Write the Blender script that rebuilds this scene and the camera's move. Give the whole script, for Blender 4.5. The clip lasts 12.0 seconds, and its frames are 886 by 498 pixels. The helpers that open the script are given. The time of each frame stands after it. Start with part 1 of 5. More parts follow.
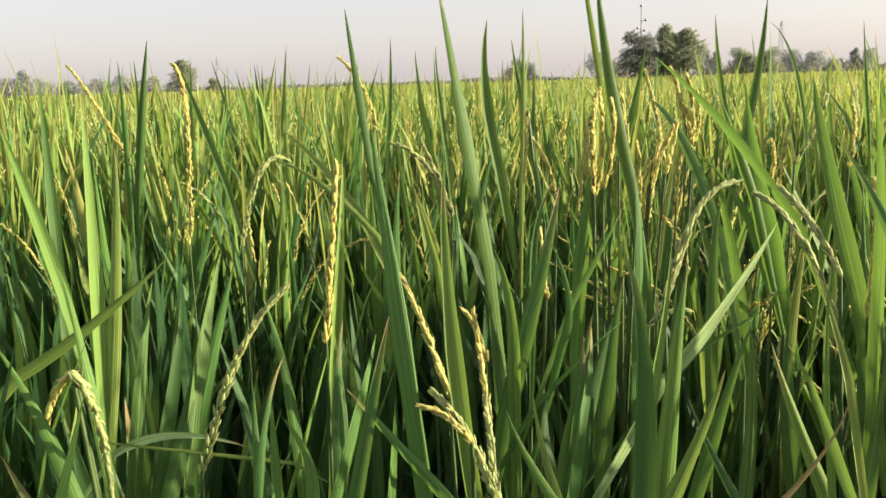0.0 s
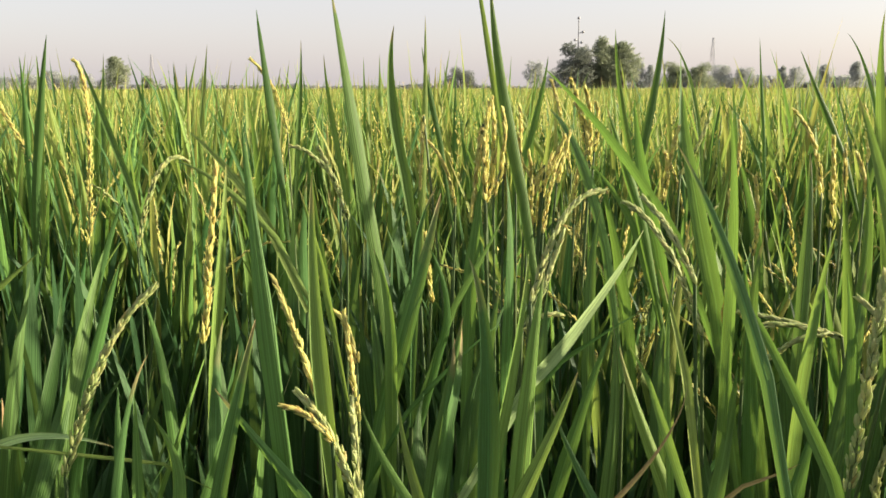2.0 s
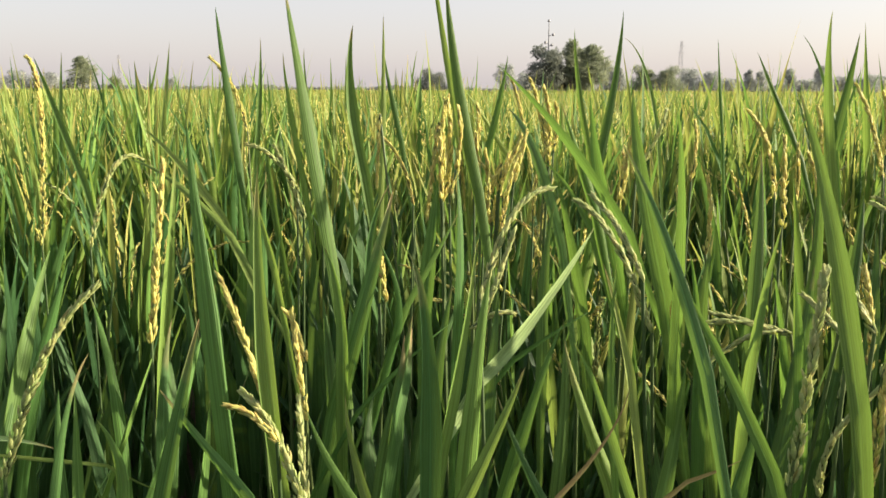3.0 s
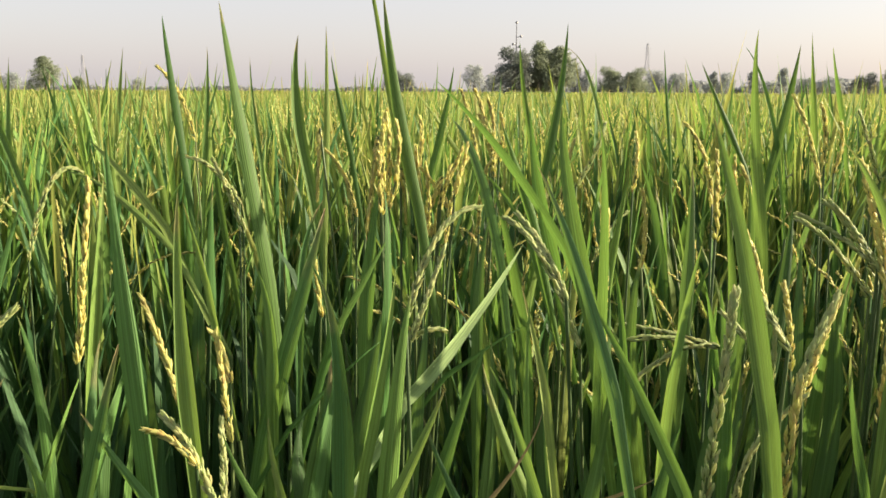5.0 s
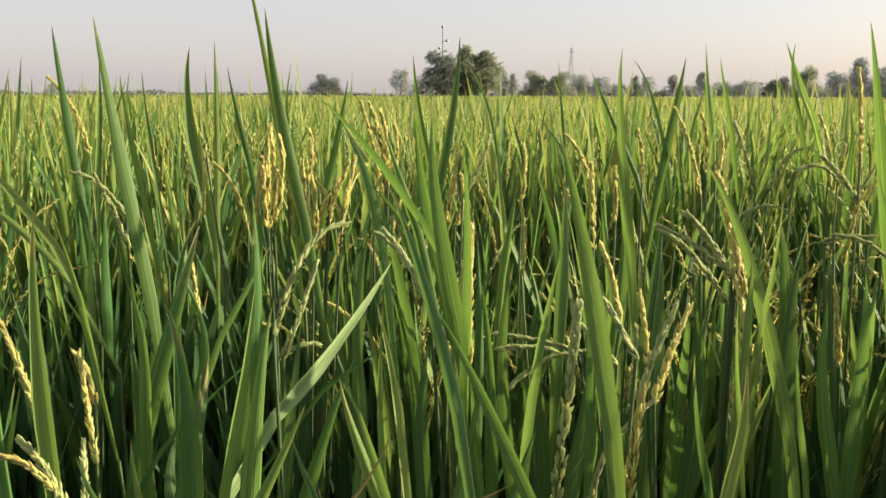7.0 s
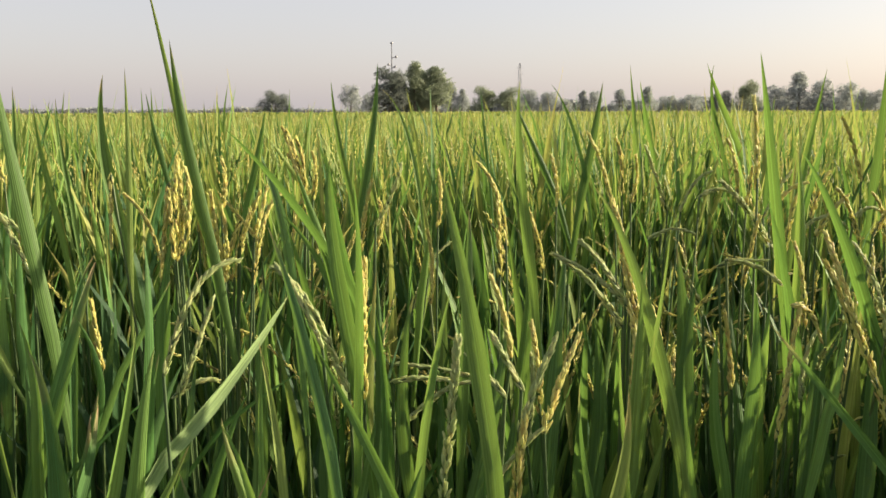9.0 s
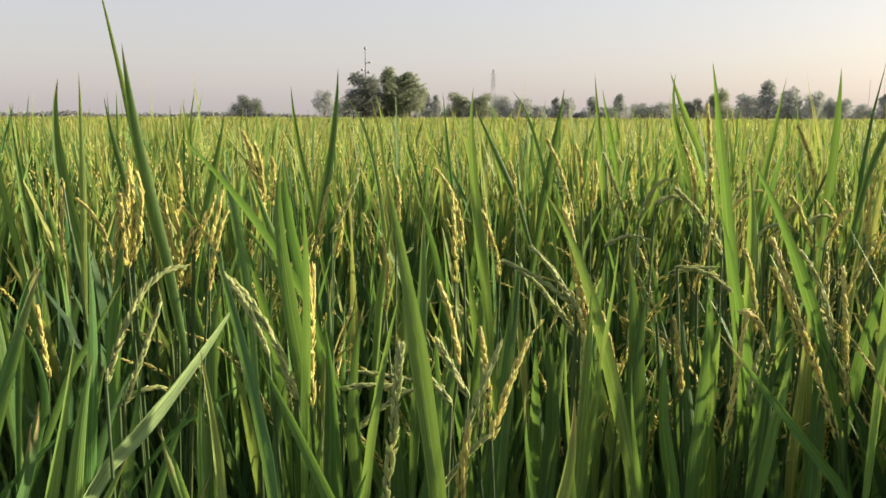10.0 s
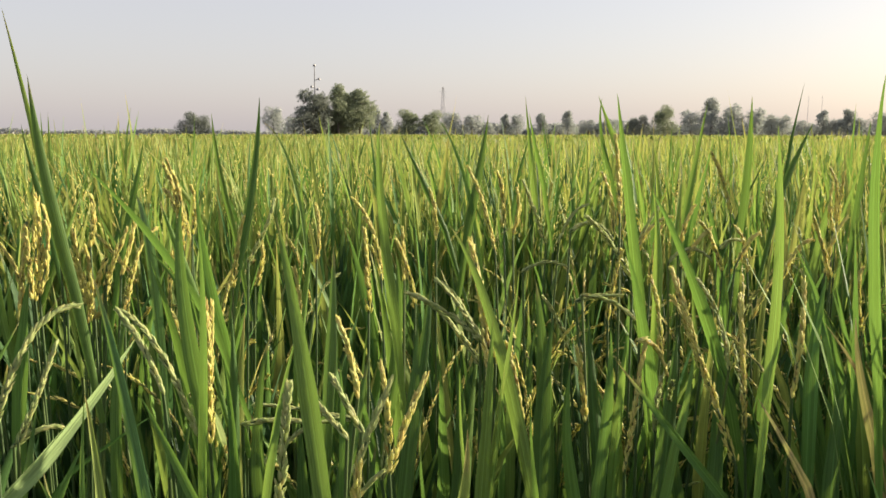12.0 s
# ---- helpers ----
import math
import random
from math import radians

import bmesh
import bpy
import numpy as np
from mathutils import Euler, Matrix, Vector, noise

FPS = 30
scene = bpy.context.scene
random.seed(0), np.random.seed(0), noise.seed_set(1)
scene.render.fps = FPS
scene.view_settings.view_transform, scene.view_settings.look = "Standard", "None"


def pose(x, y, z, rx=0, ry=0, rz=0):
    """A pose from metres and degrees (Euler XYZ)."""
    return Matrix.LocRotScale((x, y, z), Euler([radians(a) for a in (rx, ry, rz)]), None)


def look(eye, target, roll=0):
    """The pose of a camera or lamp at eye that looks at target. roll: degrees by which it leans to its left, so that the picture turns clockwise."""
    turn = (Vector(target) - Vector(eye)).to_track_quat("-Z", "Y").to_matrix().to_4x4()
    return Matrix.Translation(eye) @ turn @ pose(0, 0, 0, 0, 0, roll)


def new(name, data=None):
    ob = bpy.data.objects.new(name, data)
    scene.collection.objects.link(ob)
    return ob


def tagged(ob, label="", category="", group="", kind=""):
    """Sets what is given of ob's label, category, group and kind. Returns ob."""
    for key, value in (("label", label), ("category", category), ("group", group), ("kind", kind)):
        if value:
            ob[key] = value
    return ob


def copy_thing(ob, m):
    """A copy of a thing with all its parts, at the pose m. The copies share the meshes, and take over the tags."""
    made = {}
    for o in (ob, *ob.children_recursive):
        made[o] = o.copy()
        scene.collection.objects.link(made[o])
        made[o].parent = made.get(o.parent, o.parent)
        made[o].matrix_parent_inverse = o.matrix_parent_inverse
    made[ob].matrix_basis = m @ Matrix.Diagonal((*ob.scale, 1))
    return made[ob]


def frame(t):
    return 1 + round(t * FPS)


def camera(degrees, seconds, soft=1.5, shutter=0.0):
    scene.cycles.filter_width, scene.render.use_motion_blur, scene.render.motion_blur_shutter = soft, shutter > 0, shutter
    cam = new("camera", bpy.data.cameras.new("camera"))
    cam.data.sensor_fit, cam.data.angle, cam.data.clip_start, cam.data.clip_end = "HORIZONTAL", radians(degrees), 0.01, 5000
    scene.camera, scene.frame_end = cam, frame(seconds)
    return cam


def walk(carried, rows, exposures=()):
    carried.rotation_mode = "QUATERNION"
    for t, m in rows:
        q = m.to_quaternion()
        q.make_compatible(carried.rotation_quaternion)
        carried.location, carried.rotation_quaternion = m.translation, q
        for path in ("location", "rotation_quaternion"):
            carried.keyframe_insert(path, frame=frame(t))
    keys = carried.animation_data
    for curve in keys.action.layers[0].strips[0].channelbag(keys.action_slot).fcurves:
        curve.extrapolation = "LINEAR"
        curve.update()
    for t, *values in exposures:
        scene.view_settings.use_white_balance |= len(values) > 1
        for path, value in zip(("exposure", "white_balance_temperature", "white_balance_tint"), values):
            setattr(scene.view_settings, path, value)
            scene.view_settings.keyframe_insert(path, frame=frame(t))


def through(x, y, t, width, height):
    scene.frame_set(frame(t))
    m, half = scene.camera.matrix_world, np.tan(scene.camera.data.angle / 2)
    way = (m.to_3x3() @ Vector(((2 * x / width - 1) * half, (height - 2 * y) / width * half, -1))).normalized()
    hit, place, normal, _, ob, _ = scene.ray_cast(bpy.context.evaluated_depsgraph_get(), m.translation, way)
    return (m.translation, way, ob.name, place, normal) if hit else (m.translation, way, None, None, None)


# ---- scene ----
cam = camera(54.6, 12.0, soft=1.6)
PATH = [
    (0, (0.045, -0.058, 1.128), (-0.013, 1.903, 0.746), -1.8),
    (0.5, (0.056, -0.061, 1.13), (0.037, 1.902, 0.753), -1.5),
    (1, (0.067, -0.067, 1.129), (0.083, 1.897, 0.752), -1.1),
    (1.5, (0.08, -0.069, 1.129), (0.13, 1.894, 0.757), -0.5),
    (2, (0.097, -0.07, 1.127), (0.186, 1.892, 0.756), -0.1),
    (2.5, (0.109, -0.067, 1.125), (0.23, 1.894, 0.755), -0.1),
    (3, (0.115, -0.068, 1.123), (0.271, 1.891, 0.756), 0.2),
    (5, (0.15, -0.071, 1.138), (0.377, 1.881, 0.774), 0.3),
    (5.5, (0.166, -0.08, 1.144), (0.42, 1.87, 0.782), -0.0),
    (6, (0.181, -0.088, 1.143), (0.48, 1.856, 0.787), -0.3),
    (6.5, (0.188, -0.091, 1.145), (0.536, 1.845, 0.789), -0.1),
    (7, (0.2, -0.093, 1.151), (0.588, 1.836, 0.796), 0.2),
    (9, (0.249, -0.11, 1.168), (0.746, 1.8, 0.848), -0.2),
    (9.5, (0.261, -0.111, 1.168), (0.785, 1.793, 0.853), -0.1),
    (10, (0.27, -0.115, 1.169), (0.827, 1.78, 0.862), 0.2),
    (10.5, (0.276, -0.117, 1.169), (0.869, 1.768, 0.867), 0.4),
    (11, (0.281, -0.125, 1.175), (0.901, 1.753, 0.882), 0.5),
    (11.5, (0.293, -0.132, 1.18), (0.935, 1.741, 0.901), 0.4),
    (12, (0.312, -0.136, 1.186), (0.978, 1.73, 0.917), 0.1),
]
EXPOSURES = [(0.0, 1.5), (3.0, 1.47), (5.5, 1.43), (6.5, 1.32), (7.2, 1.31), (9.0, 1.28), (10.0, 1.21), (11.0, 1.25), (12.0, 1.27)]
walk(cam, [(t, look(eye, target, roll)) for t, eye, target, roll in PATH], EXPOSURES)

# ---- sky and sun ----
SUN_AZ, SUN_EL = 88.0, 17.0          # degrees right of +y, degrees above the horizon
world = bpy.data.worlds.new("hazy_evening_sky")
scene.world = world
world.use_nodes = True
wn = world.node_tree.nodes
sky = wn.new("ShaderNodeTexSky")
sky.sky_type, sky.sun_disc = "NISHITA", False
sky.sun_elevation, sky.sun_rotation = radians(SUN_EL), radians(SUN_AZ)
sky.altitude, sky.air_density, sky.dust_density, sky.ozone_density = 200, 1.0, 2.6, 1.0
haze = wn.new("ShaderNodeMix")          # thick even haze over the whole sky
haze.data_type = "RGBA"
haze.inputs[0].default_value = 0.52
haze.inputs[7].default_value = (5.72, 5.22, 5.44, 1.0)
wn["Background"].inputs["Strength"].default_value = 0.068
world.node_tree.links.new(sky.outputs[0], haze.inputs[6])
world.node_tree.links.new(haze.outputs[2], wn["Background"].inputs["Color"])

sun = new("sun", bpy.data.lights.new("sun", "SUN"))
sun.data.energy, sun.data.angle, sun.data.color = 5.0, radians(0.8), (1.0, 0.86, 0.63)
sun_dir = Vector((math.sin(radians(SUN_AZ)) * math.cos(radians(SUN_EL)), math.cos(radians(SUN_AZ)) * math.cos(radians(SUN_EL)), math.sin(radians(SUN_EL))))
sun.matrix_world = look(sun_dir * 50, (0, 0, 0))


# ---- materials ----
class Nodes:
    """Short hand for building a node material."""

    def __init__(self, name):
        self.mat = bpy.data.materials.new(name)
        self.mat.use_nodes = True
        self.tree = self.mat.node_tree
        self.tree.nodes.clear()

    def add(self, kind, **inputs):
        node = self.tree.nodes.new(kind)
        for key, value in inputs.items():
            self.put(node.inputs[key.replace("_", " ")], value)
        return node

    def put(self, socket, value):
        if isinstance(value, bpy.types.NodeSocket):
            self.tree.links.new(value, socket)
        else:
            socket.default_value = value

    def math(self, op, a, b=0.0):
        node = self.tree.nodes.new("ShaderNodeMath")
        node.operation = op
        self.put(node.inputs[0], a)
        self.put(node.inputs[1], b)
        return node.outputs[0]

    def mix(self, fac, a, b):
        node = self.tree.nodes.new("ShaderNodeMix")
        node.data_type = "RGBA"
        self.put(node.inputs[0], fac)
        self.put(node.inputs[6], a)
        self.put(node.inputs[7], b)
        return node.outputs[2]

    def scale(self, colour, k):
        node = self.tree.nodes.new("ShaderNodeVectorMath")
        node.operation = "SCALE"
        self.put(node.inputs[0], colour)
        node.inputs["Scale"].default_value = k
        return node.outputs[0]

    def ramp(self, fac, stops):
        node = self.tree.nodes.new("ShaderNodeValToRGB")
        el = node.color_ramp.elements
        while len(el) < len(stops):
            el.new(0.5)
        for e, (p, c) in zip(el, stops):
            e.position, e.color = p, (*c, 1) if len(c) == 3 else c
        self.put(node.inputs[0], fac)
        return node.outputs[0]

    def noise(self, scale, detail=3.0, vector=None):
        node = self.tree.nodes.new("ShaderNodeTexNoise")
        node.inputs["Scale"].default_value, node.inputs["Detail"].default_value = scale, detail
        if vector is not None:
            self.tree.links.new(vector, node.inputs["Vector"])
        return node.outputs[0]

    def dice(self):
        """A random value for each object and each loose island."""
        a = self.tree.nodes.new("ShaderNodeObjectInfo").outputs["Random"]
        b = self.tree.nodes.new("ShaderNodeNewGeometry").outputs["Random Per Island"]
        return self.math("FRACT", self.math("ADD", a, b))

    def out(self, shader):
        node = self.tree.nodes.new("ShaderNodeOutputMaterial")
        self.tree.links.new(shader, node.inputs["Surface"])
        return self.mat


def rgb(r, g, b):
    return (r, g, b, 1.0)


def leaf_material(name, greens, dry, tip_from, sheer=0.34, through=(0.22, 0.36, 0.045)):
    """A grass blade: fine length-wise veins, pale midrib, blotches, and a tip that dries out."""
    n = Nodes(name)
    uv = n.add("ShaderNodeUVMap").outputs[0]
    xyz = n.add("ShaderNodeSeparateXYZ", Vector=uv)
    u, v = xyz.outputs[0], xyz.outputs[1]
    dice = n.dice()
    base = n.ramp(dice, greens)
    place = n.add("ShaderNodeTexCoord").outputs["Object"]
    blotch = n.noise(22.0, 3.0, place)
    fine = n.noise(160.0, 2.0, place)
    base = n.mix(n.math("MULTIPLY", blotch, 0.75), base, n.scale(base, 1.45))
    base = n.mix(n.math("MULTIPLY", n.math("POWER", fine, 3.0), 0.4), base, n.mix(0.5, n.scale(base, 1.5), rgb(0.08, 0.12, 0.04)))
    along = n.add("ShaderNodeCombineXYZ", X=n.math("MULTIPLY", u, 9.0), Y=n.math("MULTIPLY", v, 2.2), Z=n.math("MULTIPLY", dice, 60.0))
    streak = n.noise(1.0, 4.0, along.outputs[0])
    base = n.mix(n.ramp(streak, [(0.38, (0, 0, 0)), (0.70, (0.55, 0.55, 0.55))]), base, n.scale(base, 1.55))
    base = n.mix(n.ramp(streak, [(0.30, (0.45, 0.45, 0.45)), (0.52, (0, 0, 0))]), base, n.mix(0.6, base, rgb(0.012, 0.045, 0.018)))
    veins = n.math("SINE", n.math("MULTIPLY", u, 50.0))
    bands = n.noise(1.0, 2.0, n.add("ShaderNodeCombineXYZ", X=n.math("MULTIPLY", u, 16.0), Y=n.math("MULTIPLY", v, 0.7), Z=n.math("MULTIPLY", dice, 90.0)).outputs[0])
    base = n.mix(n.ramp(bands, [(0.42, (0, 0, 0)), (0.62, (0.5, 0.5, 0.5))]), base, n.scale(base, 1.6))
    base = n.mix(n.math("ADD", 0.14, n.math("MULTIPLY", veins, 0.14)), base, n.scale(base, 1.7))
    rib = n.math("SUBTRACT", 1.0, n.math("MULTIPLY", n.math("ABSOLUTE", n.math("SUBTRACT", u, 0.5)), 16.0))
    rib = n.math("MAXIMUM", rib, 0.0)
    base = n.mix(n.math("MULTIPLY", rib, 0.6), base, n.scale(base, 2.0))
    edge = n.math("ADD", v, n.math("MULTIPLY", n.math("SUBTRACT", blotch, 0.5), 0.35))
    edge = n.math("SUBTRACT", edge, n.math("MULTIPLY", n.math("SUBTRACT", 1.0, dice), 0.10))
    dried = n.ramp(edge, [(0.0, (0, 0, 0)), (tip_from, (0, 0, 0)), (min(0.99, tip_from + 0.16), (1, 1, 1))])
    base = n.mix(dried, base, dry)
    bump = n.add("ShaderNodeBump", Strength=0.30, Distance=0.0004, Height=veins)
    gloss = n.add("ShaderNodeBsdfPrincipled", Base_Color=base, Roughness=0.50, Normal=bump.outputs[0])
    gloss.inputs["Specular IOR Level"].default_value = 0.18
    glow = n.mix(0.50, base, rgb(*through))
    sheer_sh = n.add("ShaderNodeBsdfTranslucent", Color=glow)
    both = n.add("ShaderNodeMixShader", Fac=sheer)
    n.tree.links.new(gloss.outputs[0], both.inputs[1])
    n.tree.links.new(sheer_sh.outputs[0], both.inputs[2])
    return n.out(both.outputs[0])


GREENS = [(0.0, (0.022, 0.064, 0.022)), (0.3, (0.036, 0.092, 0.026)), (0.5, (0.050, 0.108, 0.034)), (0.7, (0.062, 0.132, 0.030)), (0.85, (0.090, 0.140, 0.042)), (1.0, (0.130, 0.165, 0.042))]
YELLOWS = [(0.0, (0.084, 0.165, 0.036)), (0.5, (0.120, 0.190, 0.042)), (1.0, (0.165, 0.205, 0.052))]
RIPES = [(0.0, (0.108, 0.172, 0.040)), (0.5, (0.162, 0.205, 0.050)), (1.0, (0.245, 0.238, 0.072))]
# a darkened leaf green that paints shade onto low and inner blades
SHADE_GREENS = [(0.0, (0.014, 0.038, 0.015)), (0.6, (0.022, 0.056, 0.018)), (1.0, (0.036, 0.080, 0.024))]
STRAWS = [(0.0, (0.24, 0.16, 0.075)), (0.5, (0.30, 0.23, 0.10)), (1.0, (0.27, 0.17, 0.11))]
M_LEAF = leaf_material("rice_leaf", GREENS, rgb(0.30, 0.25, 0.10), 0.90)
# upper and standout blades: green brightened to look lit against the lower ones
UPPERS = [(0.0, (0.042, 0.106, 0.026)), (0.4, (0.066, 0.134, 0.030)), (0.7, (0.084, 0.148, 0.031)), (1.0, (0.130, 0.172, 0.042))]
M_TOP = leaf_material("rice_leaf_upper_lit", UPPERS, rgb(0.34, 0.28, 0.11), 0.93, 0.36)
M_SHADE = leaf_material("rice_leaf_shade", SHADE_GREENS, rgb(0.22, 0.20, 0.08), 0.93, 0.20)
M_YELL = leaf_material("rice_leaf_yellowing", YELLOWS, rgb(0.40, 0.30, 0.12), 0.86, 0.38, (0.31, 0.42, 0.06))
M_RIPE = leaf_material("rice_leaf_ripening", RIPES, rgb(0.46, 0.35, 0.13), 0.80, 0.42, (0.34, 0.38, 0.07))
M_TIPS = leaf_material("rice_leaf_dry_tip", GREENS, rgb(0.44, 0.31, 0.15), 0.80)
M_STRAW = leaf_material("rice_leaf_withered", STRAWS, rgb(0.42, 0.30, 0.18), 0.80, 0.25)
# sunlight painted in: a paler green for two blades whose faces look lit
SUNLIT_GREENS = [(0.0, (0.17, 0.27, 0.11)), (1.0, (0.22, 0.30, 0.13))]
M_SUNLIT = leaf_material("rice_leaf_sunlit", SUNLIT_GREENS, rgb(0.40, 0.34, 0.16), 0.93, 0.20)
# a darker green for some of the standout blades, high and low
DARKS = [(0.0, (0.032, 0.072, 0.018)), (0.6, (0.048, 0.096, 0.023)), (1.0, (0.068, 0.118, 0.028))]
M_DARK = leaf_material("rice_leaf_dark", DARKS, rgb(0.26, 0.22, 0.09), 0.93, 0.28)
LEAVES = {"p": M_SUNLIT, "g": M_TOP, "d": M_DARK, "y": M_YELL, "t": M_TIPS, "s": M_STRAW}


def husk_material(name, stops):
    n = Nodes(name)
    dice = n.dice()
    base = n.ramp(dice, stops)
    place = n.add("ShaderNodeTexCoord").outputs["Object"]
    spots = n.noise(240.0, 3.0, place)
    base = n.mix(n.math("MULTIPLY", n.math("POWER", spots, 3.0), 0.30), base, rgb(0.42, 0.39, 0.14))
    bump = n.add("ShaderNodeBump", Strength=0.25, Distance=0.0004, Height=spots)
    body = n.add("ShaderNodeBsdfPrincipled", Base_Color=base, Roughness=0.55, Normal=bump.outputs[0])
    thin = n.add("ShaderNodeBsdfTranslucent", Color=n.mix(0.4, base, rgb(0.74, 0.74, 0.42)))
    both = n.add("ShaderNodeMixShader", Fac=0.52)
    n.tree.links.new(body.outputs[0], both.inputs[1])
    n.tree.links.new(thin.outputs[0], both.inputs[2])
    return n.out(both.outputs[0])


M_GOLD = husk_material("rice_husk_ripe", [(0.0, (0.68, 0.67, 0.20)), (0.45, (0.78, 0.75, 0.27)), (0.75, (0.80, 0.71, 0.24)), (0.94, (0.66, 0.52, 0.17)), (1.0, (0.48, 0.34, 0.12))])
M_MILK = husk_material("rice_husk_green", [(0.0, (0.42, 0.52, 0.20)), (0.5, (0.52, 0.60, 0.27)), (0.96, (0.60, 0.60, 0.26)), (1.0, (0.46, 0.39, 0.14))])
HUSKS = {"o": M_GOLD, "m": M_MILK}


def stem_material():
    n = Nodes("rice_stem")
    base = n.ramp(n.dice(), [(0.0, (0.024, 0.066, 0.018)), (0.6, (0.042, 0.092, 0.022)), (1.0, (0.09, 0.13, 0.034))])
    place = n.add("ShaderNodeTexCoord").outputs["Object"]
    base = n.mix(n.math("MULTIPLY", n.noise(60.0, 3.0, place), 0.4), base, rgb(0.12, 0.14, 0.05))
    return n.out(n.add("ShaderNodeBsdfPrincipled", Base_Color=base, Roughness=0.5).outputs[0])


M_STEM = stem_material()


def mud_material():
    n = Nodes("paddy_mud")
    place = n.add("ShaderNodeTexCoord").outputs["Object"]
    big, small = n.noise(1.3, 4.0, place), n.noise(28.0, 6.0, place)
    base = n.ramp(big, [(0.3, (0.050, 0.036, 0.022)), (0.7, (0.105, 0.078, 0.048))])
    base = n.mix(n.math("MULTIPLY", small, 0.6), base, rgb(0.035, 0.03, 0.02))
    bump = n.add("ShaderNodeBump", Strength=0.8, Distance=0.02, Height=small)
    return n.out(n.add("ShaderNodeBsdfPrincipled", Base_Color=base, Roughness=0.75, Normal=bump.outputs[0]).outputs[0])


def crown_material(name, stops):
    n = Nodes(name)
    base = n.ramp(n.dice(), stops)
    body = n.add("ShaderNodeBsdfPrincipled", Base_Color=base, Roughness=0.6)
    thin = n.add("ShaderNodeBsdfTranslucent", Color=base)
    both = n.add("ShaderNodeMixShader", Fac=0.5)
    n.tree.links.new(body.outputs[0], both.inputs[1])
    n.tree.links.new(thin.outputs[0], both.inputs[2])
    return n.out(both.outputs[0])


def bark_material():
    n = Nodes("tree_bark")
    place = n.add("ShaderNodeTexCoord").outputs["Object"]
    base = n.ramp(n.noise(6.0, 5.0, place), [(0.3, (0.09, 0.07, 0.05)), (0.7, (0.22, 0.19, 0.15))])
    return n.out(n.add("ShaderNodeBsdfPrincipled", Base_Color=base, Roughness=0.85).outputs[0])


def metal_material(name, tone):
    n = Nodes(name)
    place = n.add("ShaderNodeTexCoord").outputs["Object"]
    base = n.ramp(n.noise(3.0, 4.0, place), [(0.3, (tone * 0.8, tone * 0.8, tone * 0.82)), (0.7, (tone * 1.15, tone * 1.15, tone * 1.18))])
    return n.out(n.add("ShaderNodeBsdfPrincipled", Base_Color=base, Roughness=0.6, Metallic=0.2).outputs[0])


M_MUD, M_BARK = mud_material(), bark_material()
M_METAL = metal_material("weathered_steel", 0.16)
M_ZINC = metal_material("galvanised_steel", 0.34)
# leaf colours lifted towards grey: the distance haze is painted into them
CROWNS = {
    "dark": crown_material("hazed_mango_foliage", [(0.0, (0.15, 0.175, 0.145)), (1.0, (0.21, 0.235, 0.19))]),
    "mid": crown_material("hazed_shisham_foliage", [(0.0, (0.21, 0.25, 0.155)), (1.0, (0.28, 0.32, 0.20))]),
    "belt": crown_material("hazed_belt_foliage", [(0.0, (0.27, 0.29, 0.29)), (1.0, (0.34, 0.36, 0.36))]),
    "pale": crown_material("hazed_eucalyptus_foliage", [(0.0, (0.32, 0.35, 0.32)), (1.0, (0.40, 0.43, 0.40))]),
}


# ---- mesh helpers ----
def mesh_from(name, verts, faces, material, uvs=None, smooth=True):
    me = bpy.data.meshes.new(name)
    me.from_pydata(verts, [], faces)
    if uvs is not None:
        layer = me.uv_layers.new(name="UVMap")
        index = np.empty(len(me.loops), dtype=np.int32)
        me.loops.foreach_get("vertex_index", index)
        layer.uv.foreach_set("vector", np.asarray(uvs, dtype=np.float32)[index].ravel())
    if smooth:
        me.polygons.foreach_set("use_smooth", np.ones(len(me.polygons), dtype=bool))
    me.materials.append(material)
    me.update()
    return me


def child(name, me, parent, label=""):
    ob = new(name, me)
    ob.parent = parent
    return tagged(ob, label)


def strip_grid(n, rows, cols):
    """Faces of n ribbons, each of rows x cols points."""
    r, c = np.meshgrid(np.arange(rows - 1), np.arange(cols - 1), indexing="ij")
    a = (r * cols + c).ravel()
    quad = np.stack([a, a + 1, a + cols + 1, a + cols], axis=1)
    return (quad[None] + (np.arange(n) * rows * cols)[:, None, None]).reshape(-1, 4)


def ribbon(line, side, lift, width, fold, seed):
    """A folded blade along line (k x 3): points and uv. width: of the widest part."""
    k = len(line)
    s = np.concatenate([[0], np.cumsum(np.linalg.norm(np.diff(line, axis=0), axis=1))])
    s = s / s[-1]
    shape = np.minimum(1.0, 0.46 + 1.25 * s) * np.clip((1.0 - s) * 2.9, 0, 1) ** 0.80
    wave = 1 + 0.06 * np.sin(s * 21 + seed)
    half = (0.5 * width * shape * wave)[:, None]
    left, right = line - side * half + lift * half * fold, line + side * half + lift * half * fold
    pts = np.stack([left, line, right], axis=1).reshape(-1, 3)
    uv = np.stack([np.tile([0.0, 0.5, 1.0], k), np.repeat(s, 3)], axis=1)
    return pts, uv


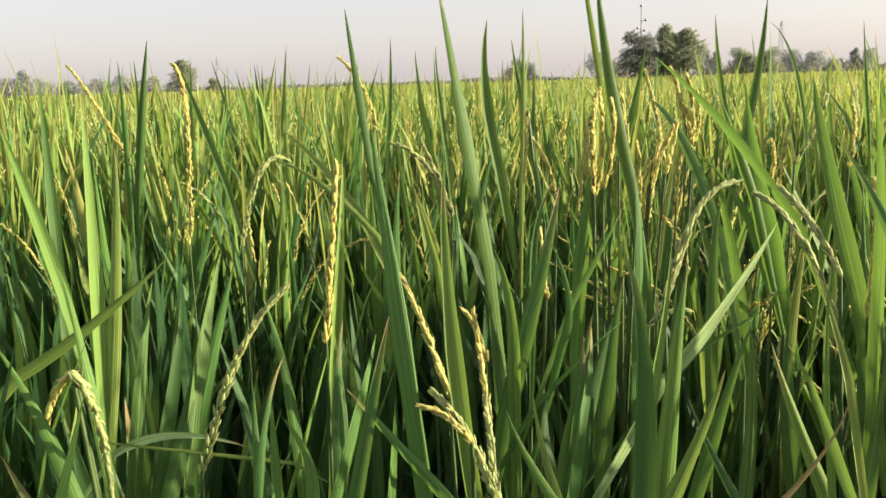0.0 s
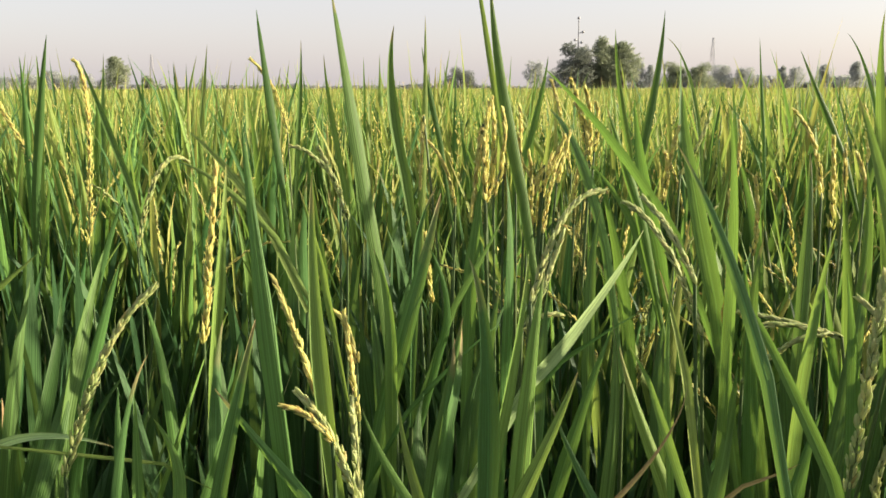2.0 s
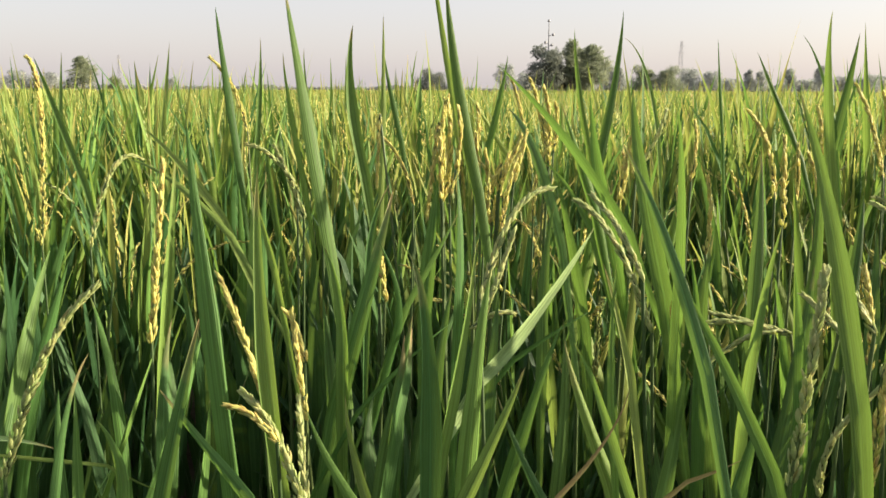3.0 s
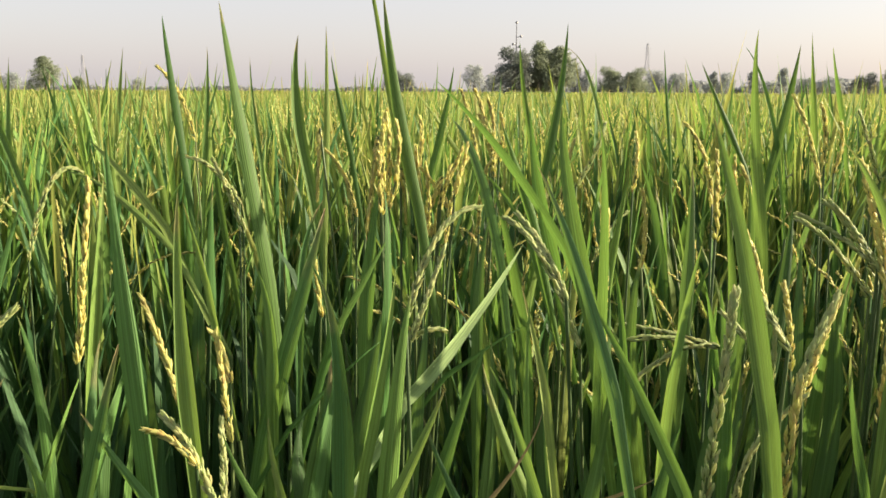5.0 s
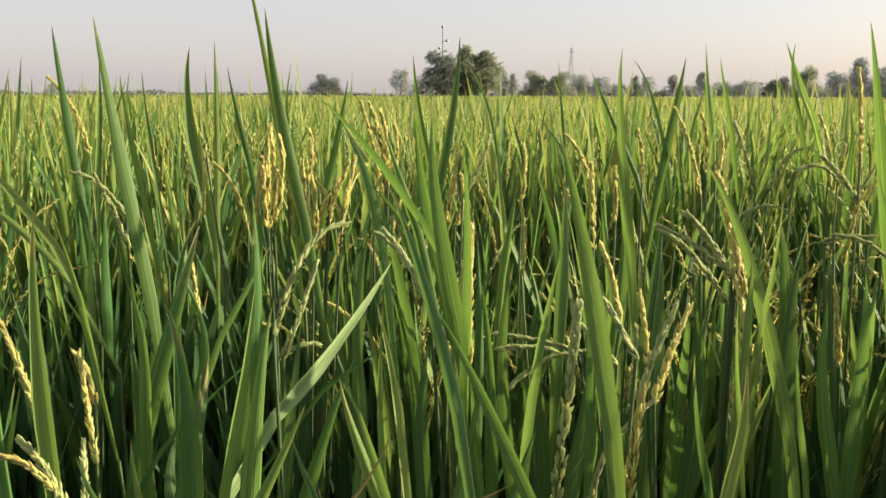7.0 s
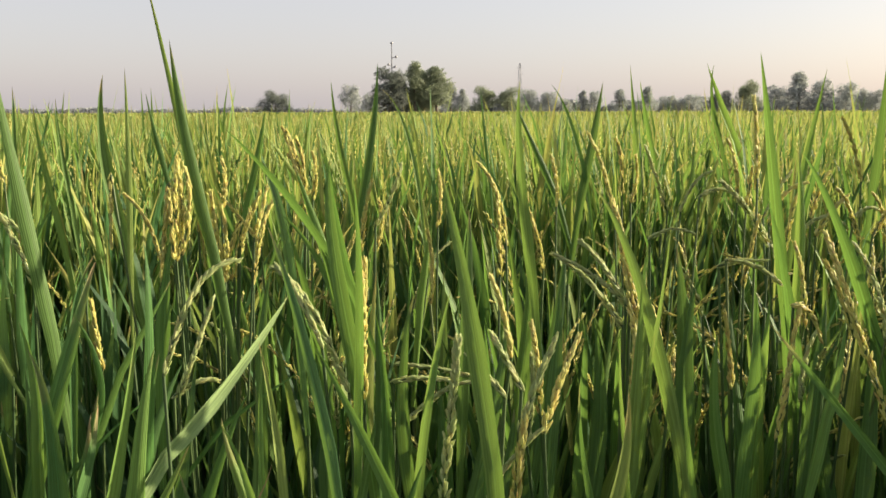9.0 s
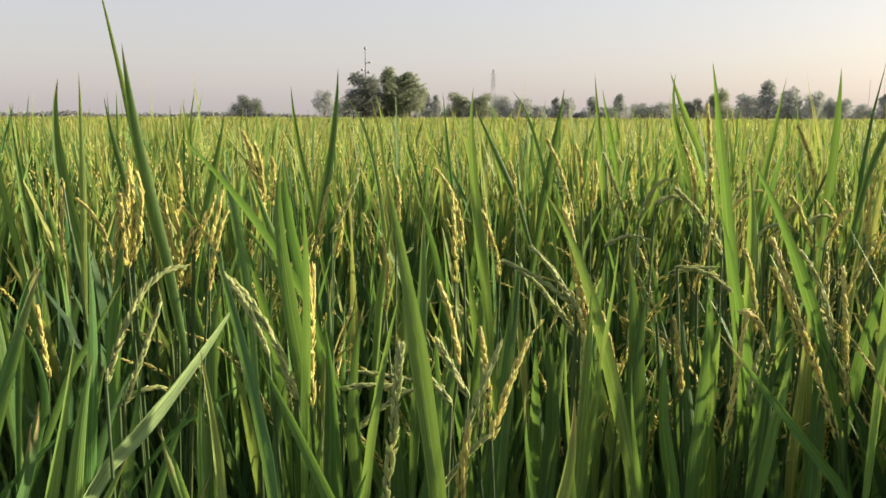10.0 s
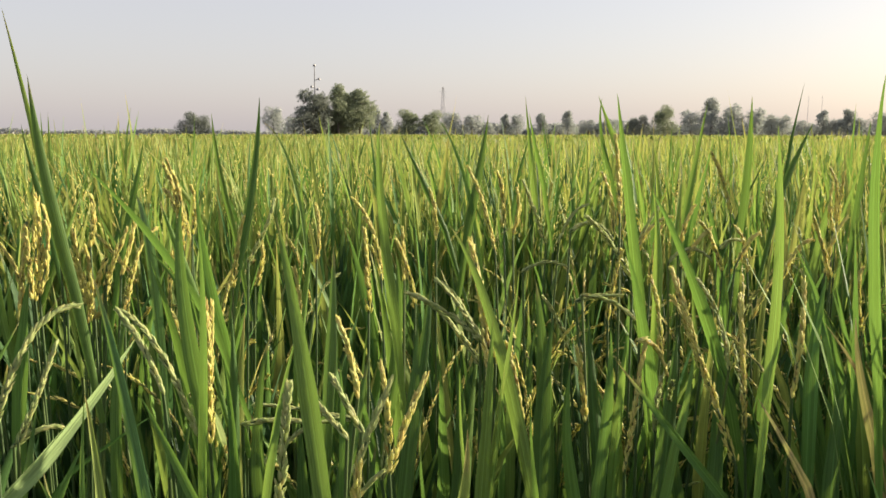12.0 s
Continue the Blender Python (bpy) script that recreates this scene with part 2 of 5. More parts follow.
def tube(line, radii, sides=5):
    k = len(line)
    t = np.gradient(line, axis=0)
    t /= np.linalg.norm(t, axis=1)[:, None] + 1e-9
    ref = np.array([0.3, 0.9, 0.1]) if abs(t[0][2]) > 0.6 else np.array([0.0, 0.0, 1.0])
    a = np.cross(t, ref)
    a /= np.linalg.norm(a, axis=1)[:, None] + 1e-9
    b = np.cross(t, a)
    ang = np.arange(sides) * 2 * math.pi / sides
    ring = a[:, None] * np.cos(ang)[None, :, None] + b[:, None] * np.sin(ang)[None, :, None]
    pts = (line[:, None] + ring * np.asarray(radii)[:, None, None]).reshape(-1, 3)
    i, j = np.meshgrid(np.arange(k - 1), np.arange(sides), indexing="ij")
    p, q = (i * sides + j).ravel(), (i * sides + (j + 1) % sides).ravel()
    return pts, np.stack([p, q, q + sides, p + sides], axis=1)


def bow(a, b, sag, k):
    """A line from a to b, bent by the vector sag at its middle."""
    s = np.linspace(0, 1, k)[:, None]
    mid = (a + b) / 2 + sag
    return (1 - s) ** 2 * a + 2 * s * (1 - s) * mid + s ** 2 * b


FINE = ((-0.5, 0.02), (-0.2, 0.165), (0.12, 0.155), (0.5, 0.012))
COARSE = ((-0.5, 0.02), (-0.05, 0.18), (0.5, 0.015))


def grains(line, count, size, spread, rng, first=0.12, sides=5, rings=FINE):
    """Husked grains that lie close along the axis of an ear, pointing to its tip."""
    k = len(line)
    at = first + (1 - first) * (np.arange(count) + rng.uniform(-0.4, 0.4, count)) / count
    at = np.clip(at, 0, 1) * (k - 1.001)
    i = at.astype(int)
    f = (at - i)[:, None]
    p = line[i] * (1 - f) + line[i + 1] * f
    t = line[i + 1] - line[i]
    t /= np.linalg.norm(t, axis=1)[:, None]
    out = rng.normal(size=(count, 3))
    out -= t * np.sum(out * t, axis=1)[:, None]
    out /= np.linalg.norm(out, axis=1)[:, None]
    away = rng.uniform(0.25, 1.0, count)[:, None] * spread * (1.15 - 0.75 * (at / k)[:, None])
    c = p + out * away
    d = t * 0.92 + out * rng.uniform(0.05, 0.42, count)[:, None]
    d /= np.linalg.norm(d, axis=1)[:, None]
    a = np.cross(d, out)
    a /= np.linalg.norm(a, axis=1)[:, None]
    b = np.cross(d, a)
    ln = size * rng.uniform(0.85, 1.15, count)
    ang = np.arange(sides) * 2 * math.pi / sides
    rows = []
    for h, w in rings:
        ring = a[:, None] * np.cos(ang)[None, :, None] + b[:, None] * 0.72 * np.sin(ang)[None, :, None]
        rows.append(c[:, None] + d[:, None] * (ln * h)[:, None, None] + ring * (ln * w)[:, None, None])
    pts = np.stack(rows, axis=1).reshape(-1, 3)
    j = np.arange(sides)
    face = np.concatenate([np.stack([r * sides + j, r * sides + (j + 1) % sides, (r + 1) * sides + (j + 1) % sides, (r + 1) * sides + j], axis=1) for r in range(len(rings) - 1)])
    faces = (face[None] + (np.arange(count) * len(rings) * sides)[:, None, None]).reshape(-1, 4)
    return pts, faces


# ---- the ground ----
def sheet(name, size, z, cells, material):
    xs = np.sign(np.linspace(-1, 1, cells)) * np.abs(np.linspace(-1, 1, cells)) ** 3 * size
    X, Y = np.meshgrid(xs, xs)
    pts = np.stack([X.ravel(), Y.ravel(), np.full(X.size, z)], axis=1)
    i, j = np.meshgrid(np.arange(cells - 1), np.arange(cells - 1), indexing="ij")
    a = (i * cells + j).ravel()
    return new(name, mesh_from(name, pts, np.stack([a, a + 1, a + cells + 1, a + cells], axis=1), material))


ground = tagged(sheet("ground", 3000.0, 0.0, 61, M_MUD), "dark wet mud of the paddy under the rice", "ground", kind="structure")


# ---- the standing rice ----
def arc(base, az, length, lean, bend, k):
    """Centre lines of n blades (n x k x 3): they set out lean radians from upright and bend over towards az."""
    s = np.linspace(0, 1, k)[None]
    th = lean[:, None] + bend[:, None] * s ** 2
    ds = (length / (k - 1))[:, None]
    out = np.cumsum(np.sin(th) * ds, axis=1) - np.sin(th) * ds
    up = np.cumsum(np.cos(th) * ds, axis=1) - np.cos(th) * ds
    return np.stack([base[:, None, 0] + out * np.cos(az)[:, None], base[:, None, 1] + out * np.sin(az)[:, None], base[:, None, 2] + up], axis=2)


def blades(base, az, length, lean, bend, width, twist, k, cols):
    """Many blades at once: points, faces, uv."""
    n = len(base)
    line = arc(base, az, length, lean, bend, k)
    s = np.linspace(0, 1, k)[None]
    shape = np.minimum(1.0, 0.46 + 1.25 * s) * np.clip((1.0 - s) * 1.9, 0, 1) ** 0.85
    turn = az[:, None] + math.pi / 2 + twist[:, None] * (0.4 + s)
    side = np.stack([np.cos(turn), np.sin(turn), np.zeros_like(turn)], axis=2)
    half = (0.5 * width[:, None] * shape)[:, :, None]
    if cols == 2:
        pts = np.stack([line - side * half, line + side * half], axis=2)
        u = [0.0, 1.0]
    else:
        lift = np.stack([-side[:, :, 1], side[:, :, 0], np.zeros_like(turn)], axis=2) * 0.45
        pts = np.stack([line - side * half + lift * half, line, line + side * half + lift * half], axis=2)
        u = [0.0, 0.5, 1.0]
    U = np.broadcast_to(np.array(u)[None, None], (n, k, cols))
    V = np.broadcast_to(s[:, :, None], (n, k, cols))
    return pts.reshape(-1, 3), strip_grid(n, k, cols), np.stack([U.ravel(), V.ravel()], axis=1)


def ears(base, az, length, lean, bend, count, size, spread, rng, sides=3, k=6):
    """Many ears at once."""
    line = arc(base, az, length, lean, bend, k)
    P, Fc, off = [], [], 0
    for ln in line:
        p, f = grains(ln, count, size, spread, rng, sides=sides, rings=COARSE)
        P.append(p)
        Fc.append(f + off)
        off += len(p)
    return np.concatenate(P), np.concatenate(Fc)


EYE_XY = np.array([0.17, -0.09])
rng = np.random.default_rng(11)


def hills(r0, r1, az0, az1, step_x, step_y, jitter):
    """Places of planted hills on a wavering grid, in a ring sector round the walk."""
    n = int(2 * r1 / min(step_x, step_y)) + 2
    i, j = np.meshgrid(np.arange(-n, n), np.arange(-n, n), indexing="ij")
    x, y = i.ravel() * step_x, j.ravel() * step_y
    c, s = math.cos(0.21), math.sin(0.21)
    p = np.stack([x * c - y * s, x * s + y * c], axis=1) + rng.normal(0, jitter, (len(x), 2))
    d = p - EYE_XY
    r, a = np.hypot(d[:, 0], d[:, 1]), np.degrees(np.arctan2(d[:, 0], d[:, 1]))
    if az1 > 180:
        a %= 360
    return p[(r >= r0) & (r < r1) & (a > az0) & (a < az1)]


def rice_prototype(seed, tall, eared=0.28, droop=0.5):
    """One hill of rice: tillers with their leaves and a few ears, standing at the origin."""
    g = np.random.default_rng(seed)
    plant = new("rice_plant")
    for i in range(7):
        a = g.uniform(0, 2 * math.pi)
        foot = np.array([math.cos(a), math.sin(a), 0]) * g.uniform(0.01, 0.05)
        top = np.array([math.cos(a), math.sin(a), 0]) * g.uniform(0.03, 0.10) + np.array([0, 0, g.uniform(0.62, 0.74) * tall])
        line = bow(foot, top, np.array([math.cos(a), math.sin(a), 0]) * 0.01, 5)
        p, f = tube(line, np.linspace(0.0035, 0.0022, 5))
        child("stem", mesh_from("stem", p, f, M_STEM), plant)
        for j in range(3):
            low = line[-1 - j]
            b = a + g.normal(0, 0.9)
            length = g.uniform(0.26, 0.42) * tall if j == 0 else g.uniform(0.34, 0.50) * tall
            if i == 0 and j == 0:
                length *= 1.15
            p, f, uv = blades(low[None], np.array([b]), np.array([length]), np.array([abs(g.normal(0.12, 0.11)) + 0.06 * j]), np.array([abs(g.normal(0.18, 0.22)) + 0.10 * j]), np.array([g.uniform(0.013, 0.0200)]), np.array([g.normal(0, 0.9)]), 8, 3)
            child("leaf", mesh_from("leaf", p, f, g.choice([M_TOP, M_TOP, M_LEAF, M_LEAF, M_YELL, M_RIPE, M_TIPS] if j == 0 else [M_LEAF, M_SHADE, M_SHADE, M_SHADE, M_YELL] if j == 1 else [M_SHADE, M_SHADE, M_LEAF]), uv), plant)
        if g.random() < eared:
            b = a + g.normal(0, 0.6)
            ear = arc(line[-1][None], np.array([b]), np.array([g.uniform(0.28, 0.37)]), np.array([abs(g.normal(0.10, 0.1))]), np.array([abs(g.normal(droop, 0.45))]), 9)[0]
            p, f = grains(ear, 104, 0.0092, 0.0044, g, first=0.40, sides=3, rings=COARSE)
            grain = child("panicle", mesh_from("panicle", p, f, g.choice([M_GOLD, M_GOLD, M_MILK])), plant)
            p, f = tube(ear, np.linspace(0.0016, 0.0007, 9), 4)
            child("rachis", mesh_from("rachis", p, f, M_STEM), grain)
    return plant


def leafy_prototype(seed):
    """A hill in full leaf: broad blades from low down, no ear."""
    g = np.random.default_rng(seed)
    plant = new("rice_plant")
    for i in range(6):
        a = i * 1.05 + g.normal(0, 0.3)
        way = np.array([math.cos(a), math.sin(a), 0])
        line = bow(way * g.uniform(0.01, 0.04), way * g.uniform(0.03, 0.08) + np.array([0, 0, g.uniform(0.55, 0.70)]), way * 0.01, 5)
        p, f = tube(line, np.linspace(0.0034, 0.0020, 5))
        child("stem", mesh_from("stem", p, f, M_STEM), plant)
        for j in range(3):
            low = line[-1 - j]
            b = a + g.normal(0, 1.1)
            p, f, uv = blades(low[None], np.array([b]), np.array([g.uniform(0.32, 0.46) + 0.05 * j]), np.array([abs(g.normal(0.16, 0.14)) + 0.09 * j]), np.array([abs(g.normal(0.18, 0.25)) + 0.12 * j]), np.array([g.uniform(0.016, 0.024)]), np.array([g.normal(0, 0.8)]), 8, 3)
            # mostly the shade-darkened green, on top blades too
            child("leaf", mesh_from("leaf", p, f, g.choice([M_LEAF, M_LEAF, M_SHADE, M_SHADE, M_SHADE, M_TIPS] if j == 0 else [M_SHADE, M_SHADE, M_LEAF]), uv), plant)
    return plant


PROTOS = [rice_prototype(100 + i, 0.90 + 0.018 * i) for i in range(6)]
EARED = [rice_prototype(150 + i, 0.90 + 0.02 * i, 0.75, 1.5) for i in range(5)]
for p in PROTOS:
    tagged(p, "green rice plant with upright leaves and ripening ears", "rice plant", "rice plants in the paddy")
for p in EARED:
    tagged(p, "rice plant heavy with arching golden ears", "rice plant", "rice plants in the paddy")
SPOTS = hills(1.0, 2.1, -44, 66, 0.20, 0.17, 0.025)
LEAFY_SPOTS = []
used = set()
for i, (x, y) in enumerate(SPOTS):
    m = pose(x, y, 0, 0, 0, rng.uniform(0, 360)) @ Matrix.Diagonal((1, 1, rng.uniform(0.92, 1.04), 1))
    # leafy plants go here, with shade painted into their blades
    if x < 0.30 and y < 1.45:
        LEAFY_SPOTS.append((x, y))
        continue
    ripe = x - EYE_XY[0] > 0.42 * (y - EYE_XY[1]) and rng.random() < 0.88 or rng.random() < 0.2
    src = EARED[i % len(EARED)] if ripe else PROTOS[i % len(PROTOS)]
    if src in used:
        copy_thing(src, m)
    else:
        used.add(src)
        src.matrix_basis = m
LEAFY = [leafy_prototype(300 + i) for i in range(5)]
for p in LEAFY:
    tagged(p, "leafy green rice plant with broad upright blades", "rice plant", "rice plants in the paddy")
LEAFY_SPOTS = [*hills(0.50, 1.0, -46, 74, 0.165, 0.145, 0.02), *LEAFY_SPOTS]
# a few hills have failed here and left a dark hollow
LEAFY_SPOTS = [(x, y) for x, y in LEAFY_SPOTS if not (-0.26 < x < 0.06 and 0.74 < y < 1.45)]
for i, (x, y) in enumerate(LEAFY_SPOTS):
    r = math.hypot(x - EYE_XY[0], y - EYE_XY[1])
    m = pose(x, y, 0, 0, 0, rng.uniform(0, 360)) @ Matrix.Diagonal((1, 1, min(0.90, 0.63 + 0.36 * (r - 0.5)) * rng.uniform(0.93, 1.05), 1))
    if i < len(LEAFY):
        LEAFY[i].matrix_basis = m
    else:
        copy_thing(LEAFY[i % len(LEAFY)], m)


def crop(name, spots, per, ear_share, k, cols, width, tall, grain_count, grain_size, label, mats=(M_LEAF, M_SHADE, M_YELL), shares=(0.55, 0.25, 0.2), golden=0.5):
    """A stretch of the paddy, too many plants to count."""
    root = new(name)
    n = len(spots) * per
    gain = 1 + 0.035 * np.sin(spots[:, 0] * 3.1 + 1) * np.sin(spots[:, 1] * 2.3) + rng.normal(0, 0.035, len(spots))
    for mat, share in zip(mats, shares):
        m = int(n * share)
        pick = rng.integers(0, len(spots), m)
        at, rise = spots[pick], gain[pick]
        az = rng.uniform(0, 2 * math.pi, m)
        out = rng.uniform(0.0, 0.09, m)
        # the shade-darkened blades set out lower than the rest
        low, high = (0.30, 0.64) if mat is M_SHADE else (0.42, 0.75)
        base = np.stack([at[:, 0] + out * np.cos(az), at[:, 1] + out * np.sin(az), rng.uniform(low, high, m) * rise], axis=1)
        length = rng.uniform(0.26, 0.46, m) * tall * rise * np.where(rng.random(m) < 0.07, 1.19, 1.0)
        p, f, uv = blades(base, az, length, np.abs(rng.normal(0.13, 0.12, m)), np.abs(rng.normal(0.22, 0.28, m)), width * rng.uniform(0.75, 1.2, m), rng.normal(0, 0.9, m), k, cols)
        child("foliage", mesh_from("foliage", p, f, mat, uv), root)
    m = int(len(spots) * ear_share)
    for mat, part in ((M_GOLD, golden), (M_MILK, 1 - golden)):
        q = int(m * part)
        if not q:
            continue
        at = spots[rng.integers(0, len(spots), q)]
        az = rng.uniform(0, 2 * math.pi, q)
        base = np.stack([at[:, 0] + 0.06 * np.cos(az), at[:, 1] + 0.06 * np.sin(az), rng.uniform(0.78, 0.90, q)], axis=1)
        p, f = ears(base, az, rng.uniform(0.18, 0.24, q), np.abs(rng.normal(0.12, 0.12, q)), np.abs(rng.normal(0.5, 0.45, q)), grain_count, grain_size, grain_size * 0.62, rng)
        child("grain", mesh_from("grain", p, f, mat), root)
    return tagged(root, label, "rice crop", kind="stuff")


crop("rice_crop", hills(2.1, 4.6, -46, 72, 0.20, 0.17, 0.03), 36, 1.0, 5, 3, 0.0165, 1.0, 16, 0.0120, "dense green rice with pale ripening ears", mats=(M_LEAF, M_SHADE, M_YELL, M_RIPE), shares=(0.32, 0.22, 0.20, 0.26))
crop("rice_crop", hills(4.6, 10.0, -42, 64, 0.22, 0.20, 0.05), 22, 0.30, 4, 2, 0.019, 0.95, 8, 0.015, "dense green rice with pale ripening ears", mats=(M_LEAF, M_SHADE, M_RIPE), shares=(0.24, 0.08, 0.68))
crop("rice_crop", hills(10.0, 30.0, -38, 58, 0.42, 0.42, 0.12), 12, 0.20, 3, 2, 0.030, 0.80, 2, 0.040, "far stretch of yellow-green rice", mats=(M_LEAF, M_SHADE, M_RIPE), shares=(0.10, 0.02, 0.88))
crop("rice_crop", hills(30.0, 120.0, -36, 56, 1.4, 1.4, 0.4), 7, 0.25, 3, 2, 0.17, 0.66, 2, 0.10, "far stretch of yellow-green rice", mats=(M_LEAF, M_SHADE, M_RIPE), shares=(0.10, 0.02, 0.88))
crop("rice_crop", hills(2.1, 4.8, -6, 56, 0.20, 0.18, 0.04), 4, 1.5, 5, 2, 0.014, 1.0, 16, 0.0125, "ripening rice thick with golden ears", mats=(M_RIPE,), shares=(1.0,), golden=0.85)
# the same crop out of view to either side, added to shade the rows in view
# this unseen stand is packed denser than the visible rows, to block low sun
crop("rice_crop", hills(1.00, 2.2, 56, 74, 0.17, 0.15, 0.03), 76, 0.0, 5, 2, 0.016, 1.06, 8, 0.018, "dense green rice with pale ripening ears")
crop("rice_crop", hills(0.45, 0.75, 76, 90, 0.15, 0.14, 0.02), 26, 0.0, 5, 2, 0.015, 1.0, 8, 0.018, "dense green rice with pale ripening ears")
crop("rice_crop", hills(0.55, 2.4, 72, 150, 0.18, 0.16, 0.03), 24, 1.6, 5, 2, 0.014, 1.0, 8, 0.018, "dense green rice with pale ripening ears")
crop("rice_crop", hills(0.36, 0.55, 86, 150, 0.16, 0.15, 0.02), 24, 1.6, 5, 2, 0.014, 1.0, 8, 0.018, "dense green rice with pale ripening ears")
crop("rice_crop", hills(2.4, 5.0, 66, 140, 0.22, 0.20, 0.03), 20, 1.5, 5, 2, 0.014, 1.0, 6, 0.024, "dense green rice with pale ripening ears")
crop("rice_crop", hills(0.6, 3.0, -110, -46, 0.20, 0.18, 0.03), 22, 2.0, 5, 2, 0.013, 1.0, 8, 0.02, "dense green rice with pale ripening ears")

crop("rice_crop", hills(0.55, 4.5, 150, 180, 0.20, 0.18, 0.03), 14, 0.8, 4, 2, 0.018, 1.0, 5, 0.026, "dense green rice with pale ripening ears")
crop("rice_crop", hills(0.55, 4.5, -180, -110, 0.20, 0.18, 0.03), 14, 0.8, 4, 2, 0.018, 1.0, 5, 0.026, "dense green rice with pale ripening ears")

# and farther off on every side
crop("rice_crop", hills(5.0, 11.0, 64, 318, 0.30, 0.28, 0.06), 11, 0.5, 3, 2, 0.026, 0.95, 2, 0.045, "dense green rice with pale ripening ears", mats=(M_LEAF, M_SHADE, M_RIPE), shares=(0.30, 0.20, 0.50))
crop("rice_crop", hills(3.0, 5.0, -110, -46, 0.26, 0.24, 0.05), 11, 0.8, 3, 2, 0.022, 0.95, 2, 0.04, "dense green rice with pale ripening ears", mats=(M_LEAF, M_SHADE, M_RIPE), shares=(0.30, 0.20, 0.50))
crop("rice_crop", hills(11.0, 40.0, 58, 322, 1.0, 1.0, 0.3), 8, 0.2, 3, 2, 0.12, 0.80, 2, 0.10, "far stretch of yellow-green rice", mats=(M_LEAF, M_SHADE, M_RIPE), shares=(0.20, 0.10, 0.70))


def understory(spots, per, reach=(0.28, 0.46), rise=0.32):
    """The broad lower blades that fill the rows between the stems."""
    m = len(spots) * per
    at = spots[rng.integers(0, len(spots), m)]
    az, out = rng.uniform(0, 2 * math.pi, m), rng.uniform(0, 0.10, m)
    far = np.clip((np.hypot(at[:, 0] - EYE_XY[0], at[:, 1] - EYE_XY[1]) - 0.55) / 0.8, 0, 1)
    base = np.stack([at[:, 0] + out * np.cos(az), at[:, 1] + out * np.sin(az), 0.06 + rng.uniform(0, 1, m) * (0.16 + rise * far)], axis=1)
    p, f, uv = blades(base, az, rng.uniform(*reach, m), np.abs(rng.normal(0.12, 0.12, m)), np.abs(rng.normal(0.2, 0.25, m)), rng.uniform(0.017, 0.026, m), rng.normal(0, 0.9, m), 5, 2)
    # all in the darkened green, so the gaps between rows look shaded
    return tagged(new("rice_understory", mesh_from("rice_understory", p, f, M_SHADE, uv)), "lower blades between the rice stems, coloured dark for shade", "rice crop", kind="stuff")


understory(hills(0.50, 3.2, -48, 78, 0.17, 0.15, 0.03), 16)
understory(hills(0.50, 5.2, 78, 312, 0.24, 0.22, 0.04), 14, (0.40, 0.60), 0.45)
# the rows that stand about and under the walk, unseen, added to shade the near blades
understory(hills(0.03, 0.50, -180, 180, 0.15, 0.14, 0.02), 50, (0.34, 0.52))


# ---- the plants that stand out, one by one ----
toss = np.random.default_rng(5)


def plant(x, y, label):
    ob = new("rice_plant")
    ob.location = (x, y, 0)
    return tagged(ob, label, "rice plant", "rice plants in the paddy")


def stalk(p, base, thick):
    """The stem from a plant's foot up to where a leaf or an ear sets out."""
    top = np.array(base) - np.array(p.location)
    foot = np.array([top[0] * 0.15, top[1] * 0.15, 0.0])
    pts, faces = tube(bow(foot, top, np.array([0.0, 0.0, 0.03]) - 0.12 * np.array([top[0], top[1], 0]), 6), np.linspace(thick * 1.4, thick, 6), 6)
    child("stem", mesh_from("stem", pts, faces, M_STEM), p)


def leaf(p, base, mid, tip, width, hue, twist=None):
    """A blade from base over mid to tip; twist: how far its face is turned about its length, in radians."""
    o = np.array(p.location)
    a, m, b = np.array(base) - o, np.array(mid) - o, np.array(tip) - o
    s = np.linspace(0, 1, 13)[:, None]
    ctrl = 2 * m - (a + b) / 2
    line = (1 - s) ** 2 * a + 2 * s * (1 - s) * ctrl + s ** 2 * b
    drop = (a - ctrl) / np.linalg.norm(a - ctrl) + np.array([0, 0, -0.5])
    root = a + drop / np.linalg.norm(drop) * 0.16
    line = np.concatenate([[root, root * 0.6 + a * 0.4, root * 0.25 + a * 0.75], line])
    axis = (b - a) / np.linalg.norm(b - a)
    away = np.append(np.array(base)[:2] - EYE_XY, -0.1)
    away /= np.linalg.norm(away)
    side = np.cross(axis, away)
    side /= np.linalg.norm(side)
    lift = np.cross(side, axis)
    turn = toss.normal(0, 0.35)
    if twist is not None:
        turn = twist
    side, lift = side * math.cos(turn) + lift * math.sin(turn), lift * math.cos(turn) - side * math.sin(turn)
    pts, uv = ribbon(line, side, lift, 0.88 * width / max(0.75, math.cos(turn)), toss.choice([-1, 1]) * toss.uniform(0.35, 0.85), toss.uniform(0, 6))
    child("leaf", mesh_from("leaf", pts, strip_grid(1, 16, 3), LEAVES[hue], uv), p)
    stalk(p, root + o, 0.0022)


def grain_mesh(material):
    """One husked grain along z, of unit length, with the seam of its two husks."""
    P = []
    for h, w in ((-0.5, 0.03), (-0.36, 0.11), (-0.1, 0.175), (0.16, 0.165), (0.38, 0.09), (0.5, 0.012)):
        for j in range(6):
            a = j * math.pi / 3
            P.append((math.cos(a) * w, math.sin(a) * w * (0.62 if j % 3 else 0.78), h))
    faces = [(r * 6 + j, r * 6 + (j + 1) % 6, r * 6 + 6 + (j + 1) % 6, r * 6 + 6 + j) for r in range(5) for j in range(6)]
    return mesh_from("grain", np.array(P), faces, material)


GRAINS = {key: grain_mesh(mat) for key, mat in HUSKS.items()}


